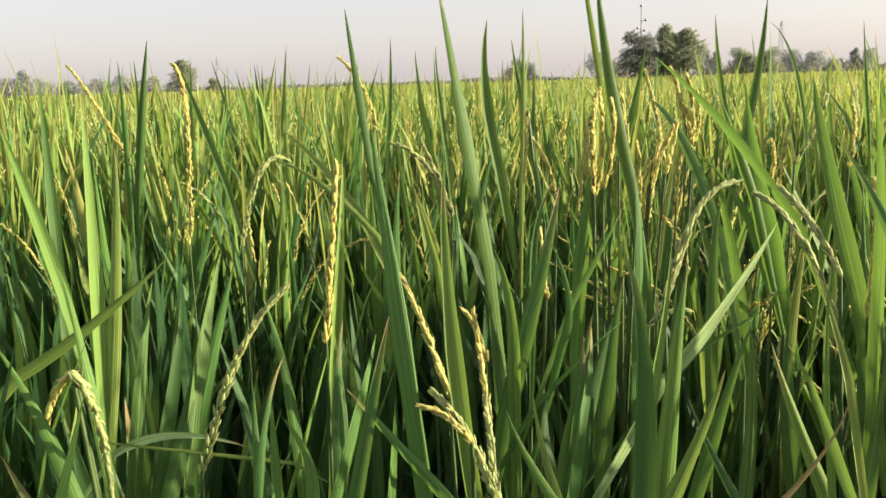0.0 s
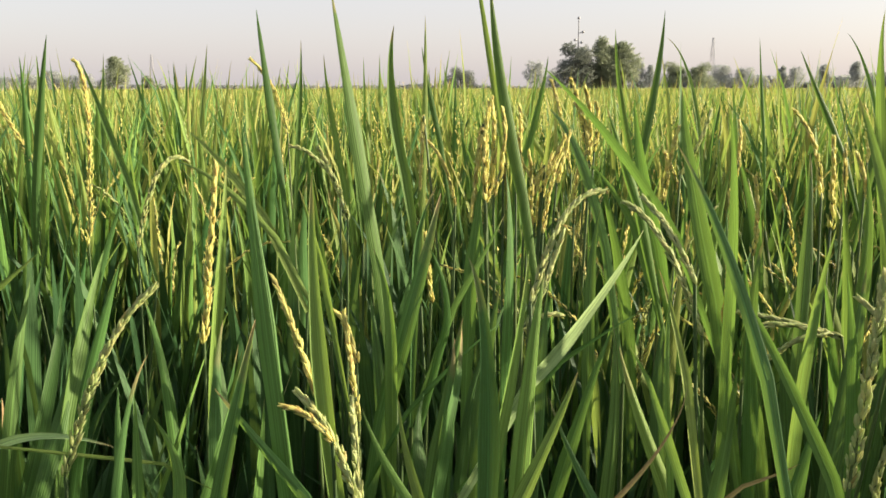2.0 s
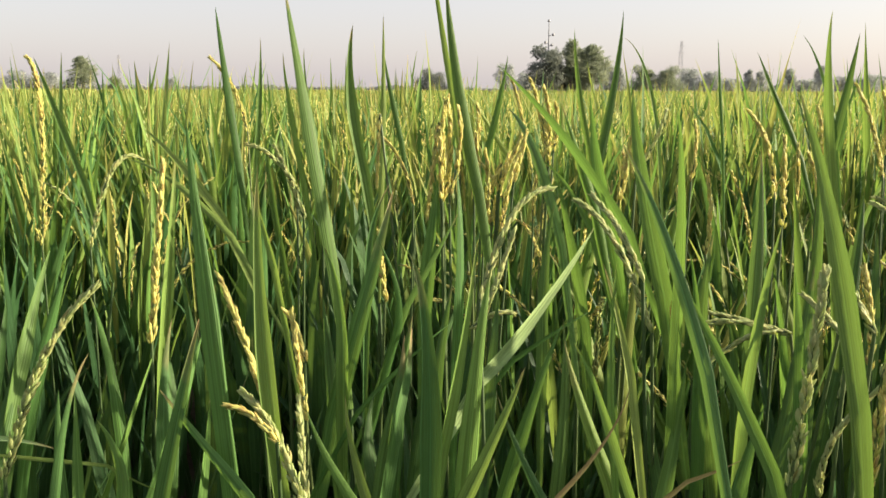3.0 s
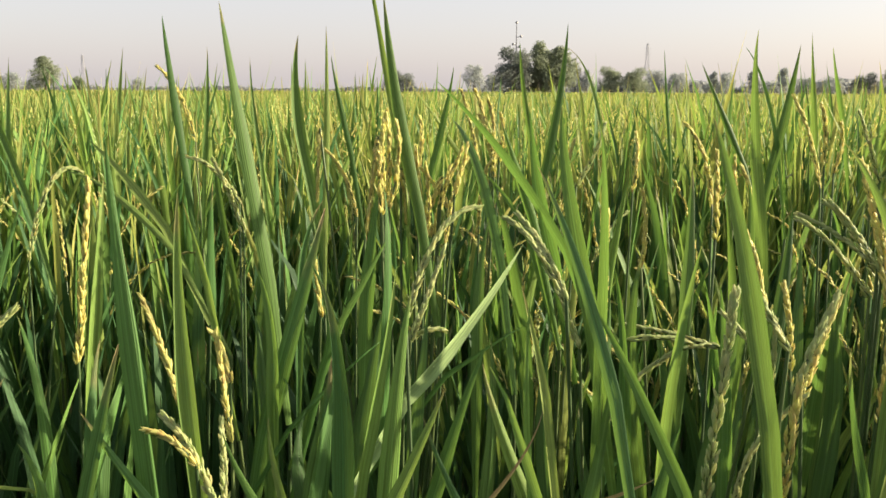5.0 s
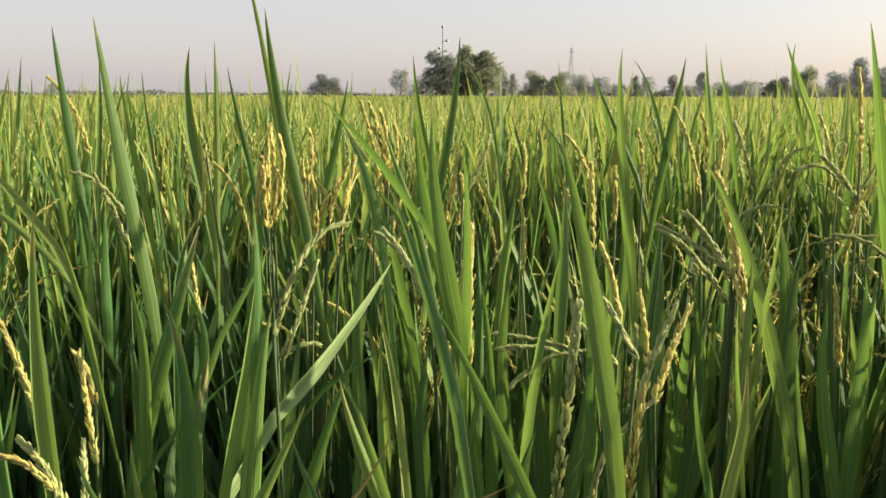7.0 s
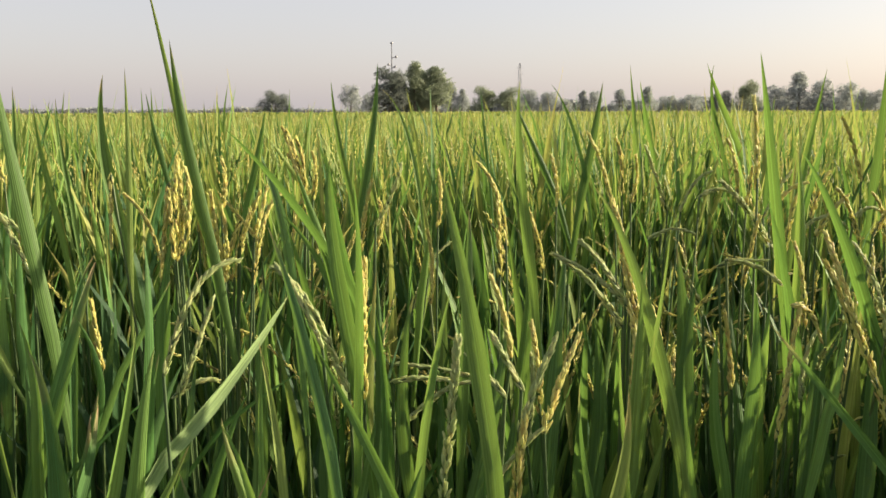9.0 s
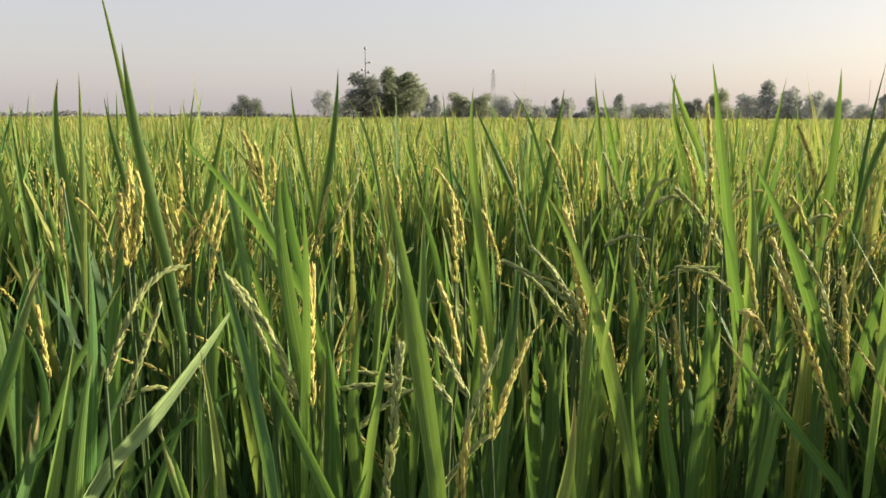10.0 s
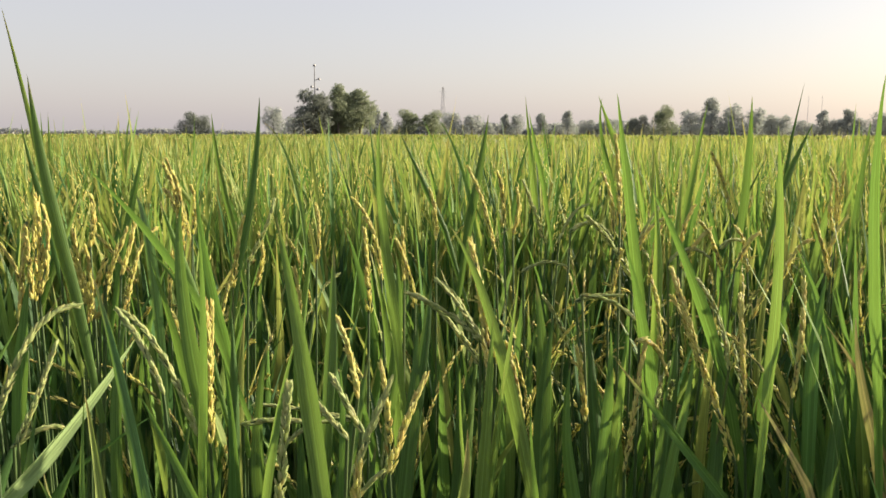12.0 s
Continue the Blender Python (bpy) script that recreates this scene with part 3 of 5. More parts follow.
def grain_places(line, count, size, spread, g):
    """Poses of the grains along an ear: they overlap and point to its tip."""
    k = len(line)
    for i in range(count):
        s = (0.02 + 0.98 * (i + g.uniform(-0.4, 0.4)) / count) * (k - 1.001)
        s = max(0.0, min(s, k - 1.01))
        j = int(s)
        at, t = line[j] + (line[j + 1] - line[j]) * (s - j), Vector(line[j + 1] - line[j]).normalized()
        out = Vector(g.normal(size=3))
        out = (out - t * out.dot(t)).normalized()
        d = (t * 0.92 + out * g.uniform(0.02, 0.48)).normalized()
        where = Vector(at) + out * (g.uniform(0.25, 1.0) * spread * (1.15 - 0.75 * s / k))
        long = size * g.uniform(0.72, 1.15)
        yield Matrix.Translation(where) @ d.to_track_quat("Z", "Y").to_matrix().to_4x4() @ Matrix.Rotation(g.uniform(0, 6.28), 4, "Z") @ Matrix.Diagonal((long, long, long, 1))


def ear(p, base, mid, tip, width, hue):
    """An ear of grain from base over mid to tip on its stalk."""
    o = np.array(p.location)
    a, m, b = np.array(base) - o, np.array(mid) - o, np.array(tip) - o
    s = np.linspace(0, 1, 12)[:, None]
    line = (1 - s) ** 2 * a + 2 * s * (1 - s) * (2 * m - (a + b) / 2) + s ** 2 * b
    long = float(np.linalg.norm(np.diff(line, axis=0), axis=1).sum())
    size = 0.0094
    near = math.hypot(base[0] - EYE_XY[0], base[1] - EYE_XY[1])
    count, wide = max(24, int(long / 0.00075)), max(0.0024, 0.50 * width - 0.0010)
    if near > 0.85:
        count, wide, size = max(24, int(long / 0.00090)), max(0.0022, 0.36 * width), 0.0090
    colour = "ripening golden grains" if hue == "o" else "pale green grains"
    stem = mesh_from("rachis", *tube(line, np.linspace(0.0015, 0.0006, 12), 5), M_STEM)
    if near < 0.60:
        panicle = child("panicle", stem, p, colour)
        for m in grain_places(line, count, size, wide, toss):
            ob = child("grain", GRAINS[hue], panicle)
            ob.matrix_basis = m
    else:
        pts, faces = grains(line, count, size, wide, toss, first=0.02, sides=4)
        panicle = child("panicle", mesh_from("panicle", pts, faces, HUSKS[hue]), p, colour)
        child("rachis", stem, panicle)
    stalk(p, base, 0.0015)


p = plant(-0.28, 0.65, "green rice plant with long upright blades, no ear showing")
leaf(p, (-0.277, 0.640, 0.827), (-0.282, 0.670, 1.011), (-0.292, 0.700, 1.129), 0.0139, "y")
leaf(p, (-0.274, 0.640, 0.822), (-0.261, 0.670, 1.003), (-0.267, 0.700, 1.081), 0.0128, "y")
leaf(p, (-0.329, 0.700, 0.946), (-0.366, 0.725, 1.043), (-0.397, 0.750, 1.105), 0.0141, "g")
leaf(p, (-0.259, 0.620, 0.825), (-0.203, 0.610, 0.845), (-0.140, 0.600, 0.838), 0.0080, "p", 0.5)
leaf(p, (-0.325, 0.600, 0.901), (-0.264, 0.610, 0.941), (-0.195, 0.620, 0.998), 0.0113, "g")
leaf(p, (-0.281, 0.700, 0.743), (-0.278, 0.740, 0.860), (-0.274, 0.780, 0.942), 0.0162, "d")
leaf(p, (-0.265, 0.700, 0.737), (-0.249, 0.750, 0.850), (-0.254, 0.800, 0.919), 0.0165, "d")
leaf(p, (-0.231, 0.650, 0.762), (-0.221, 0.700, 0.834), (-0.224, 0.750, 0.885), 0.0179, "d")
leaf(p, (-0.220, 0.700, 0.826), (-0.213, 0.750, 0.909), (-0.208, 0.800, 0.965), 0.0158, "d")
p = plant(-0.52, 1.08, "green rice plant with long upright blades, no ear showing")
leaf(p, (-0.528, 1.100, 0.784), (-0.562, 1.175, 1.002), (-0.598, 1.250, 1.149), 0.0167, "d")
p = plant(-0.56, 1.50, "rice plant with bright blades and a golden ear")
ear(p, (-0.567, 1.500, 0.995), (-0.650, 1.550, 1.119), (-0.711, 1.600, 1.179), 0.0137, "o")
leaf(p, (-0.554, 1.500, 0.964), (-0.545, 1.500, 1.097), (-0.544, 1.500, 1.184), 0.0126, "g")
leaf(p, (-0.575, 1.500, 0.964), (-0.572, 1.500, 1.108), (-0.574, 1.500, 1.183), 0.0115, "g")
p = plant(-0.41, 1.31, "rice plant with bright blades and a golden ear")
leaf(p, (-0.480, 1.300, 0.976), (-0.461, 1.300, 1.109), (-0.444, 1.300, 1.208), 0.0150, "d")
ear(p, (-0.406, 1.300, 0.872), (-0.401, 1.325, 1.089), (-0.426, 1.350, 1.170), 0.0156, "o")
leaf(p, (-0.349, 1.350, 0.966), (-0.399, 1.375, 1.096), (-0.434, 1.400, 1.173), 0.0126, "d")
p = plant(-0.10, 1.23, "green rice plant with long upright blades, no ear showing")
leaf(p, (-0.118, 1.250, 0.928), (-0.193, 1.310, 1.008), (-0.257, 1.370, 1.057), 0.0152, "g")
p = plant(-0.00, 1.06, "rice plant with bright blades and a pale green ear")
leaf(p, (-0.079, 1.100, 0.923), (-0.167, 1.150, 0.997), (-0.242, 1.200, 1.022), 0.0099, "g")
ear(p, (0.026, 1.000, 0.963), (0.010, 1.000, 1.013), (-0.009, 1.000, 1.055), 0.0112, "m")
ear(p, (0.010, 1.100, 0.987), (-0.019, 1.100, 1.030), (-0.056, 1.100, 1.050), 0.0092, "m")
p = plant(-0.27, 1.09, "rice stalk with a pale green ear")
ear(p, (-0.267, 1.100, 0.908), (-0.239, 1.125, 1.014), (-0.204, 1.150, 1.025), 0.0103, "m")
p = plant(-0.09, 0.64, "rice plant with dried leaf tips and a golden ear")
ear(p, (-0.086, 0.690, 0.897), (-0.077, 0.695, 0.988), (-0.069, 0.700, 1.061), 0.0091, "o")
leaf(p, (-0.086, 0.720, 0.869), (-0.074, 0.740, 1.007), (-0.073, 0.760, 1.055), 0.0121, "y")
leaf(p, (-0.103, 0.600, 0.823), (-0.085, 0.600, 0.811), (-0.061, 0.600, 0.798), 0.0042, "g")
leaf(p, (-0.113, 0.600, 0.786), (-0.097, 0.650, 0.846), (-0.083, 0.700, 0.897), 0.0122, "g")
leaf(p, (-0.075, 0.660, 0.765), (-0.077, 0.690, 0.857), (-0.074, 0.720, 0.913), 0.0140, "t")
leaf(p, (-0.067, 0.600, 0.788), (-0.049, 0.640, 0.856), (-0.039, 0.680, 0.909), 0.0152, "g")
leaf(p, (-0.120, 0.700, 0.790), (-0.135, 0.725, 0.870), (-0.157, 0.750, 0.930), 0.0120, "g")
leaf(p, (-0.086, 0.720, 0.745), (-0.086, 0.750, 0.826), (-0.098, 0.780, 0.875), 0.0150, "d")
leaf(p, (-0.084, 0.560, 0.809), (-0.090, 0.580, 0.838), (-0.109, 0.600, 0.863), 0.0140, "y")
p = plant(0.06, 0.54, "rice plant with dried leaf tips and a golden ear")
leaf(p, (0.009, 0.520, 0.835), (-0.012, 0.560, 0.999), (-0.027, 0.600, 1.101), 0.0155, "g")
leaf(p, (0.098, 0.460, 0.856), (0.079, 0.470, 0.887), (0.067, 0.480, 0.915), 0.0091, "g")
leaf(p, (0.124, 0.580, 0.792), (0.133, 0.600, 0.875), (0.138, 0.620, 0.922), 0.0154, "t")
leaf(p, (0.120, 0.600, 0.782), (0.108, 0.630, 0.824), (0.113, 0.660, 0.858), 0.0173, "d")
leaf(p, (0.026, 0.480, 0.849), (-0.019, 0.530, 0.878), (-0.054, 0.580, 0.895), 0.0093, "t")
leaf(p, (-0.044, 0.530, 0.822), (-0.024, 0.547, 0.917), (-0.015, 0.565, 0.958), 0.0123, "t")
ear(p, (0.028, 0.560, 0.893), (0.013, 0.580, 0.932), (-0.008, 0.600, 0.980), 0.0074, "o")
ear(p, (0.044, 0.510, 0.878), (0.027, 0.515, 0.895), (0.008, 0.520, 0.902), 0.0052, "o")
ear(p, (0.061, 0.500, 0.835), (0.042, 0.520, 0.878), (0.016, 0.540, 0.905), 0.0097, "m")
ear(p, (0.059, 0.580, 0.866), (0.053, 0.590, 0.909), (0.048, 0.600, 0.949), 0.0058, "o")
ear(p, (0.062, 0.520, 0.829), (0.058, 0.540, 0.865), (0.055, 0.560, 0.892), 0.0076, "m")
leaf(p, (0.046, 0.520, 0.825), (0.031, 0.550, 0.958), (0.028, 0.580, 1.067), 0.0140, "y")
leaf(p, (-0.020, 0.550, 0.811), (-0.017, 0.565, 0.846), (-0.015, 0.580, 0.886), 0.0098, "g")
ear(p, (0.057, 0.600, 0.908), (0.051, 0.610, 0.929), (0.040, 0.620, 0.945), 0.0064, "o")
leaf(p, (0.117, 0.580, 0.792), (0.129, 0.600, 0.857), (0.145, 0.620, 0.940), 0.0166, "d")
leaf(p, (0.107, 0.520, 0.823), (0.095, 0.535, 0.866), (0.091, 0.550, 0.896), 0.0094, "g")
leaf(p, (0.130, 0.580, 0.865), (0.139, 0.600, 0.898), (0.144, 0.620, 0.929), 0.0112, "t")
p = plant(0.09, 0.79, "rice plant with dried leaf tips and a golden ear")
leaf(p, (0.015, 0.780, 0.946), (0.001, 0.790, 0.997), (-0.010, 0.800, 1.029), 0.0076, "y")
leaf(p, (0.069, 0.860, 0.928), (0.036, 0.885, 1.135), (0.019, 0.910, 1.232), 0.0166, "d")
leaf(p, (0.147, 0.760, 0.913), (0.177, 0.770, 0.964), (0.199, 0.780, 1.003), 0.0081, "g")
leaf(p, (0.107, 0.750, 0.956), (0.114, 0.760, 0.999), (0.130, 0.770, 1.032), 0.0087, "t")
ear(p, (0.124, 0.800, 0.908), (0.121, 0.800, 0.944), (0.118, 0.800, 0.980), 0.0076, "o")
p = plant(0.10, 1.30, "green rice plant with long upright blades, no ear showing")
leaf(p, (0.098, 1.300, 0.987), (0.078, 1.305, 1.119), (0.084, 1.310, 1.223), 0.0198, "d")
p = plant(0.15, 1.12, "rice plant with bright blades and a golden ear")
leaf(p, (0.124, 1.150, 0.977), (0.128, 1.160, 1.103), (0.129, 1.170, 1.227), 0.0097, "y")
ear(p, (0.167, 1.100, 0.967), (0.152, 1.100, 1.021), (0.126, 1.100, 1.059), 0.0076, "o")
p = plant(0.22, 0.97, "rice plant with bright blades and a golden ear")
leaf(p, (0.238, 0.940, 1.000), (0.214, 0.955, 1.125), (0.199, 0.970, 1.252), 0.0165, "d")
leaf(p, (0.175, 0.930, 0.876), (0.183, 0.940, 0.968), (0.191, 0.950, 1.020), 0.0194, "g")
ear(p, (0.195, 0.950, 0.990), (0.204, 0.950, 1.049), (0.201, 0.950, 1.115), 0.0118, "o")
ear(p, (0.254, 1.000, 0.955), (0.246, 1.000, 0.999), (0.224, 1.000, 1.056), 0.0126, "o")
ear(p, (0.262, 1.000, 0.955), (0.272, 1.010, 0.995), (0.287, 1.020, 1.044), 0.0114, "o")
ear(p, (0.197, 0.970, 1.016), (0.197, 0.975, 1.070), (0.202, 0.980, 1.110), 0.0121, "o")
ear(p, (0.191, 0.950, 1.084), (0.183, 0.950, 1.023), (0.177, 0.950, 0.968), 0.0095, "o")
ear(p, (0.122, 1.000, 1.092), (0.119, 1.000, 1.046), (0.117, 1.000, 1.003), 0.0070, "o")
ear(p, (0.273, 1.000, 1.030), (0.259, 1.000, 0.994), (0.251, 1.000, 0.954), 0.0101, "o")
ear(p, (0.221, 1.000, 1.042), (0.225, 1.000, 1.009), (0.227, 1.000, 0.973), 0.0079, "o")
ear(p, (0.202, 0.930, 1.000), (0.214, 0.930, 1.058), (0.211, 0.930, 1.103), 0.0103, "o")
ear(p, (0.193, 0.940, 0.995), (0.192, 0.940, 1.038), (0.191, 0.940, 1.077), 0.0091, "o")
ear(p, (0.250, 0.980, 0.956), (0.254, 0.980, 1.002), (0.250, 0.980, 1.050), 0.0110, "o")
ear(p, (0.269, 1.000, 0.997), (0.284, 1.000, 1.032), (0.299, 1.000, 1.067), 0.0099, "o")
ear(p, (0.289, 1.000, 1.010), (0.299, 1.010, 1.037), (0.309, 1.020, 1.072), 0.0086, "o")
ear(p, (0.246, 0.980, 0.974), (0.242, 0.980, 1.023), (0.238, 0.980, 1.071), 0.0096, "o")
p = plant(0.46, 1.26, "rice plant with bright blades and a golden ear")
leaf(p, (0.461, 1.280, 0.961), (0.493, 1.288, 1.120), (0.506, 1.295, 1.245), 0.0155, "d")
leaf(p, (0.459, 1.300, 1.030), (0.439, 1.300, 1.130), (0.430, 1.300, 1.217), 0.0110, "g")
leaf(p, (0.573, 1.300, 1.041), (0.546, 1.300, 1.153), (0.509, 1.300, 1.204), 0.0075, "t")
ear(p, (0.479, 1.200, 0.950), (0.492, 1.200, 0.993), (0.486, 1.200, 1.032), 0.0121, "o")
p = plant(0.34, 0.81, "green rice plant with long upright blades, no ear showing")
leaf(p, (0.386, 0.820, 0.967), (0.325, 0.870, 1.067), (0.255, 0.920, 1.150), 0.0115, "g")
leaf(p, (0.330, 0.900, 0.943), (0.323, 1.050, 1.046), (0.310, 1.200, 1.096), 0.0150, "g")
leaf(p, (0.282, 0.760, 0.879), (0.288, 0.780, 0.957), (0.300, 0.800, 1.007), 0.0132, "d")
p = plant(0.22, 0.49, "rice plant with dried leaf tips and a pale green ear")
ear(p, (0.198, 0.600, 0.954), (0.227, 0.615, 1.023), (0.262, 0.630, 1.042), 0.0072, "m")
leaf(p, (0.176, 0.490, 0.839), (0.187, 0.510, 0.941), (0.198, 0.530, 0.998), 0.0158, "y")
leaf(p, (0.160, 0.500, 0.872), (0.177, 0.515, 0.956), (0.186, 0.530, 1.013), 0.0092, "y")
leaf(p, (0.146, 0.420, 0.874), (0.145, 0.425, 0.977), (0.134, 0.430, 1.029), 0.0152, "t")
leaf(p, (0.194, 0.600, 0.889), (0.250, 0.630, 0.941), (0.306, 0.660, 1.005), 0.0148, "p", -0.75)
leaf(p, (0.211, 0.550, 0.807), (0.242, 0.570, 0.894), (0.264, 0.590, 0.937), 0.0126, "g")
leaf(p, (0.262, 0.580, 0.790), (0.271, 0.600, 0.872), (0.271, 0.620, 0.934), 0.0132, "d")
leaf(p, (0.271, 0.460, 0.864), (0.251, 0.475, 0.920), (0.243, 0.490, 0.954), 0.0115, "y")
leaf(p, (0.269, 0.450, 0.885), (0.268, 0.463, 0.947), (0.273, 0.475, 1.012), 0.0056, "y")
leaf(p, (0.226, 0.420, 0.874), (0.259, 0.430, 0.909), (0.275, 0.440, 0.939), 0.0038, "s")
leaf(p, (0.174, 0.470, 0.849), (0.202, 0.490, 0.898), (0.220, 0.510, 0.929), 0.0111, "y")
leaf(p, (0.253, 0.450, 0.941), (0.248, 0.455, 0.951), (0.242, 0.460, 0.962), 0.0075, "y")
leaf(p, (0.280, 0.460, 0.937), (0.276, 0.480, 0.974), (0.271, 0.500, 1.005), 0.0070, "y")
leaf(p, (0.238, 0.520, 0.819), (0.220, 0.540, 0.856), (0.208, 0.560, 0.889), 0.0087, "t")
p = plant(0.09, 0.67, "green rice plant with browned dry leaf tips")
leaf(p, (0.075, 0.680, 0.825), (0.117, 0.715, 0.974), (0.132, 0.750, 1.027), 0.0176, "t")
leaf(p, (0.097, 0.660, 0.838), (0.150, 0.680, 0.887), (0.187, 0.700, 0.911), 0.0057, "g")
leaf(p, (0.085, 0.680, 0.878), (0.081, 0.700, 0.936), (0.067, 0.720, 0.980), 0.0127, "g")
leaf(p, (0.129, 0.700, 0.885), (0.135, 0.700, 0.934), (0.117, 0.700, 0.988), 0.0094, "g")
leaf(p, (0.079, 0.680, 0.759), (0.070, 0.715, 0.858), (0.063, 0.750, 0.926), 0.0169, "d")
p = plant(0.39, 0.61, "rice plant with bright blades and a golden ear")
ear(p, (0.355, 0.640, 0.913), (0.325, 0.660, 0.990), (0.293, 0.680, 1.026), 0.0084, "m")
leaf(p, (0.358, 0.620, 0.949), (0.347, 0.670, 1.059), (0.353, 0.720, 1.124), 0.0160, "g")
leaf(p, (0.355, 0.580, 0.906), (0.361, 0.600, 1.038), (0.359, 0.620, 1.114), 0.0097, "g")
leaf(p, (0.395, 0.540, 0.861), (0.412, 0.560, 0.944), (0.436, 0.580, 1.019), 0.0098, "y")
ear(p, (0.410, 0.680, 0.858), (0.452, 0.680, 0.892), (0.485, 0.680, 0.900), 0.0055, "m")
ear(p, (0.362, 0.610, 0.932), (0.366, 0.615, 0.996), (0.369, 0.620, 1.039), 0.0068, "o")
leaf(p, (0.481, 0.600, 0.780), (0.488, 0.630, 0.888), (0.490, 0.660, 0.966), 0.0140, "g")
leaf(p, (0.387, 0.660, 0.861), (0.392, 0.680, 0.933), (0.393, 0.700, 1.017), 0.0108, "d")
ear(p, (0.483, 0.560, 0.960), (0.478, 0.568, 0.999), (0.470, 0.576, 1.027), 0.0058, "o")
ear(p, (0.362, 0.600, 0.921), (0.364, 0.607, 0.989), (0.363, 0.615, 1.042), 0.0078, "o")
leaf(p, (0.339, 0.550, 0.800), (0.357, 0.575, 0.851), (0.372, 0.600, 0.902), 0.0133, "g")
leaf(p, (0.367, 0.620, 0.763), (0.361, 0.640, 0.808), (0.361, 0.660, 0.854), 0.0147, "d")
leaf(p, (0.379, 0.580, 0.783), (0.382, 0.600, 0.909), (0.377, 0.620, 0.991), 0.0126, "g")
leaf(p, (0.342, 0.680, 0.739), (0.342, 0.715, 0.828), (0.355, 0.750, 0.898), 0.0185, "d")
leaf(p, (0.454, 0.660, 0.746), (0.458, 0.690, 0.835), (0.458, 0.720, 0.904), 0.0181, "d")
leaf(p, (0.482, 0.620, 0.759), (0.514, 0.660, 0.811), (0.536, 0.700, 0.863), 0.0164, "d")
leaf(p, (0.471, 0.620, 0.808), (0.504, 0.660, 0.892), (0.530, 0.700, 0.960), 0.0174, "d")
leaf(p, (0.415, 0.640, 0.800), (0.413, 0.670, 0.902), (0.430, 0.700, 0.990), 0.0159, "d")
ear(p, (0.325, 0.580, 0.976), (0.310, 0.600, 1.012), (0.292, 0.620, 1.038), 0.0070, "m")
ear(p, (0.392, 0.620, 0.927), (0.422, 0.620, 0.928), (0.449, 0.620, 0.922), 0.0046, "m")
p = plant(0.35, 1.23, "rice plant with bright blades and a golden ear")
leaf(p, (0.288, 1.280, 1.010), (0.313, 1.290, 1.112), (0.325, 1.300, 1.175), 0.0127, "g")
ear(p, (0.352, 1.200, 0.923), (0.358, 1.200, 1.006), (0.381, 1.200, 1.046), 0.0099, "o")
ear(p, (0.305, 1.200, 0.966), (0.289, 1.200, 0.992), (0.251, 1.200, 1.042), 0.0099, "o")
ear(p, (0.374, 1.200, 1.009), (0.366, 1.200, 1.069), (0.350, 1.200, 1.103), 0.0118, "o")
ear(p, (0.378, 1.250, 1.041), (0.365, 1.250, 1.102), (0.352, 1.250, 1.138), 0.0122, "o")
ear(p, (0.391, 1.250, 1.029), (0.396, 1.250, 1.073), (0.392, 1.250, 1.104), 0.0123, "o")
ear(p, (0.373, 1.200, 1.026), (0.372, 1.200, 1.086), (0.363, 1.200, 1.128), 0.0135, "o")
p = plant(0.19, 0.65, "rice plant with bright blades and a pale green ear")
leaf(p, (0.243, 0.700, 0.871), (0.292, 0.705, 0.902), (0.322, 0.710, 0.917), 0.0058, "g")
leaf(p, (0.158, 0.740, 0.786), (0.179, 0.770, 0.857), (0.204, 0.800, 0.908), 0.0153, "d")
ear(p, (0.206, 0.660, 0.920), (0.223, 0.670, 0.959), (0.239, 0.680, 1.001), 0.0061, "m")
ear(p, (0.201, 0.670, 0.914), (0.222, 0.675, 0.924), (0.239, 0.680, 0.923), 0.0047, "m")
leaf(p, (0.162, 0.660, 0.799), (0.173, 0.690, 0.875), (0.187, 0.720, 0.942), 0.0152, "d")
leaf(p, (0.183, 0.620, 0.905), (0.187, 0.640, 0.997), (0.184, 0.660, 1.057), 0.0101, "g")
leaf(p, (0.203, 0.600, 0.851), (0.212, 0.630, 0.898), (0.222, 0.660, 0.949), 0.0119, "d")
p = plant(-0.16, 0.49, "rice plant with dried leaf tips and a golden ear")
ear(p, (-0.170, 0.570, 0.828), (-0.137, 0.580, 0.922), (-0.097, 0.590, 0.975), 0.0098, "m")
ear(p, (-0.205, 0.450, 0.955), (-0.197, 0.460, 0.921), (-0.198, 0.470, 0.860), 0.0077, "m")
ear(p, (-0.208, 0.460, 0.953), (-0.224, 0.465, 0.939), (-0.238, 0.470, 0.909), 0.0044, "o")
leaf(p, (-0.206, 0.440, 0.872), (-0.238, 0.460, 0.929), (-0.271, 0.480, 0.969), 0.0107, "g")
leaf(p, (-0.210, 0.500, 0.843), (-0.237, 0.530, 0.962), (-0.262, 0.560, 1.001), 0.0101, "g")
leaf(p, (-0.108, 0.500, 0.839), (-0.101, 0.520, 0.902), (-0.090, 0.540, 0.937), 0.0077, "t")
leaf(p, (-0.111, 0.520, 0.828), (-0.117, 0.540, 0.873), (-0.121, 0.560, 0.903), 0.0114, "g")
leaf(p, (-0.098, 0.520, 0.828), (-0.102, 0.535, 0.866), (-0.106, 0.550, 0.904), 0.0103, "g")
p = plant(-0.24, 0.79, "green rice plant with long upright blades, no ear showing")
leaf(p, (-0.241, 0.800, 0.795), (-0.227, 0.825, 0.868), (-0.209, 0.850, 0.943), 0.0163, "g")
p = plant(-0.09, 1.51, "rice plant with bright blades and a golden ear")
leaf(p, (-0.053, 1.500, 0.802), (-0.072, 1.500, 0.940), (-0.080, 1.500, 1.053), 0.0139, "d")
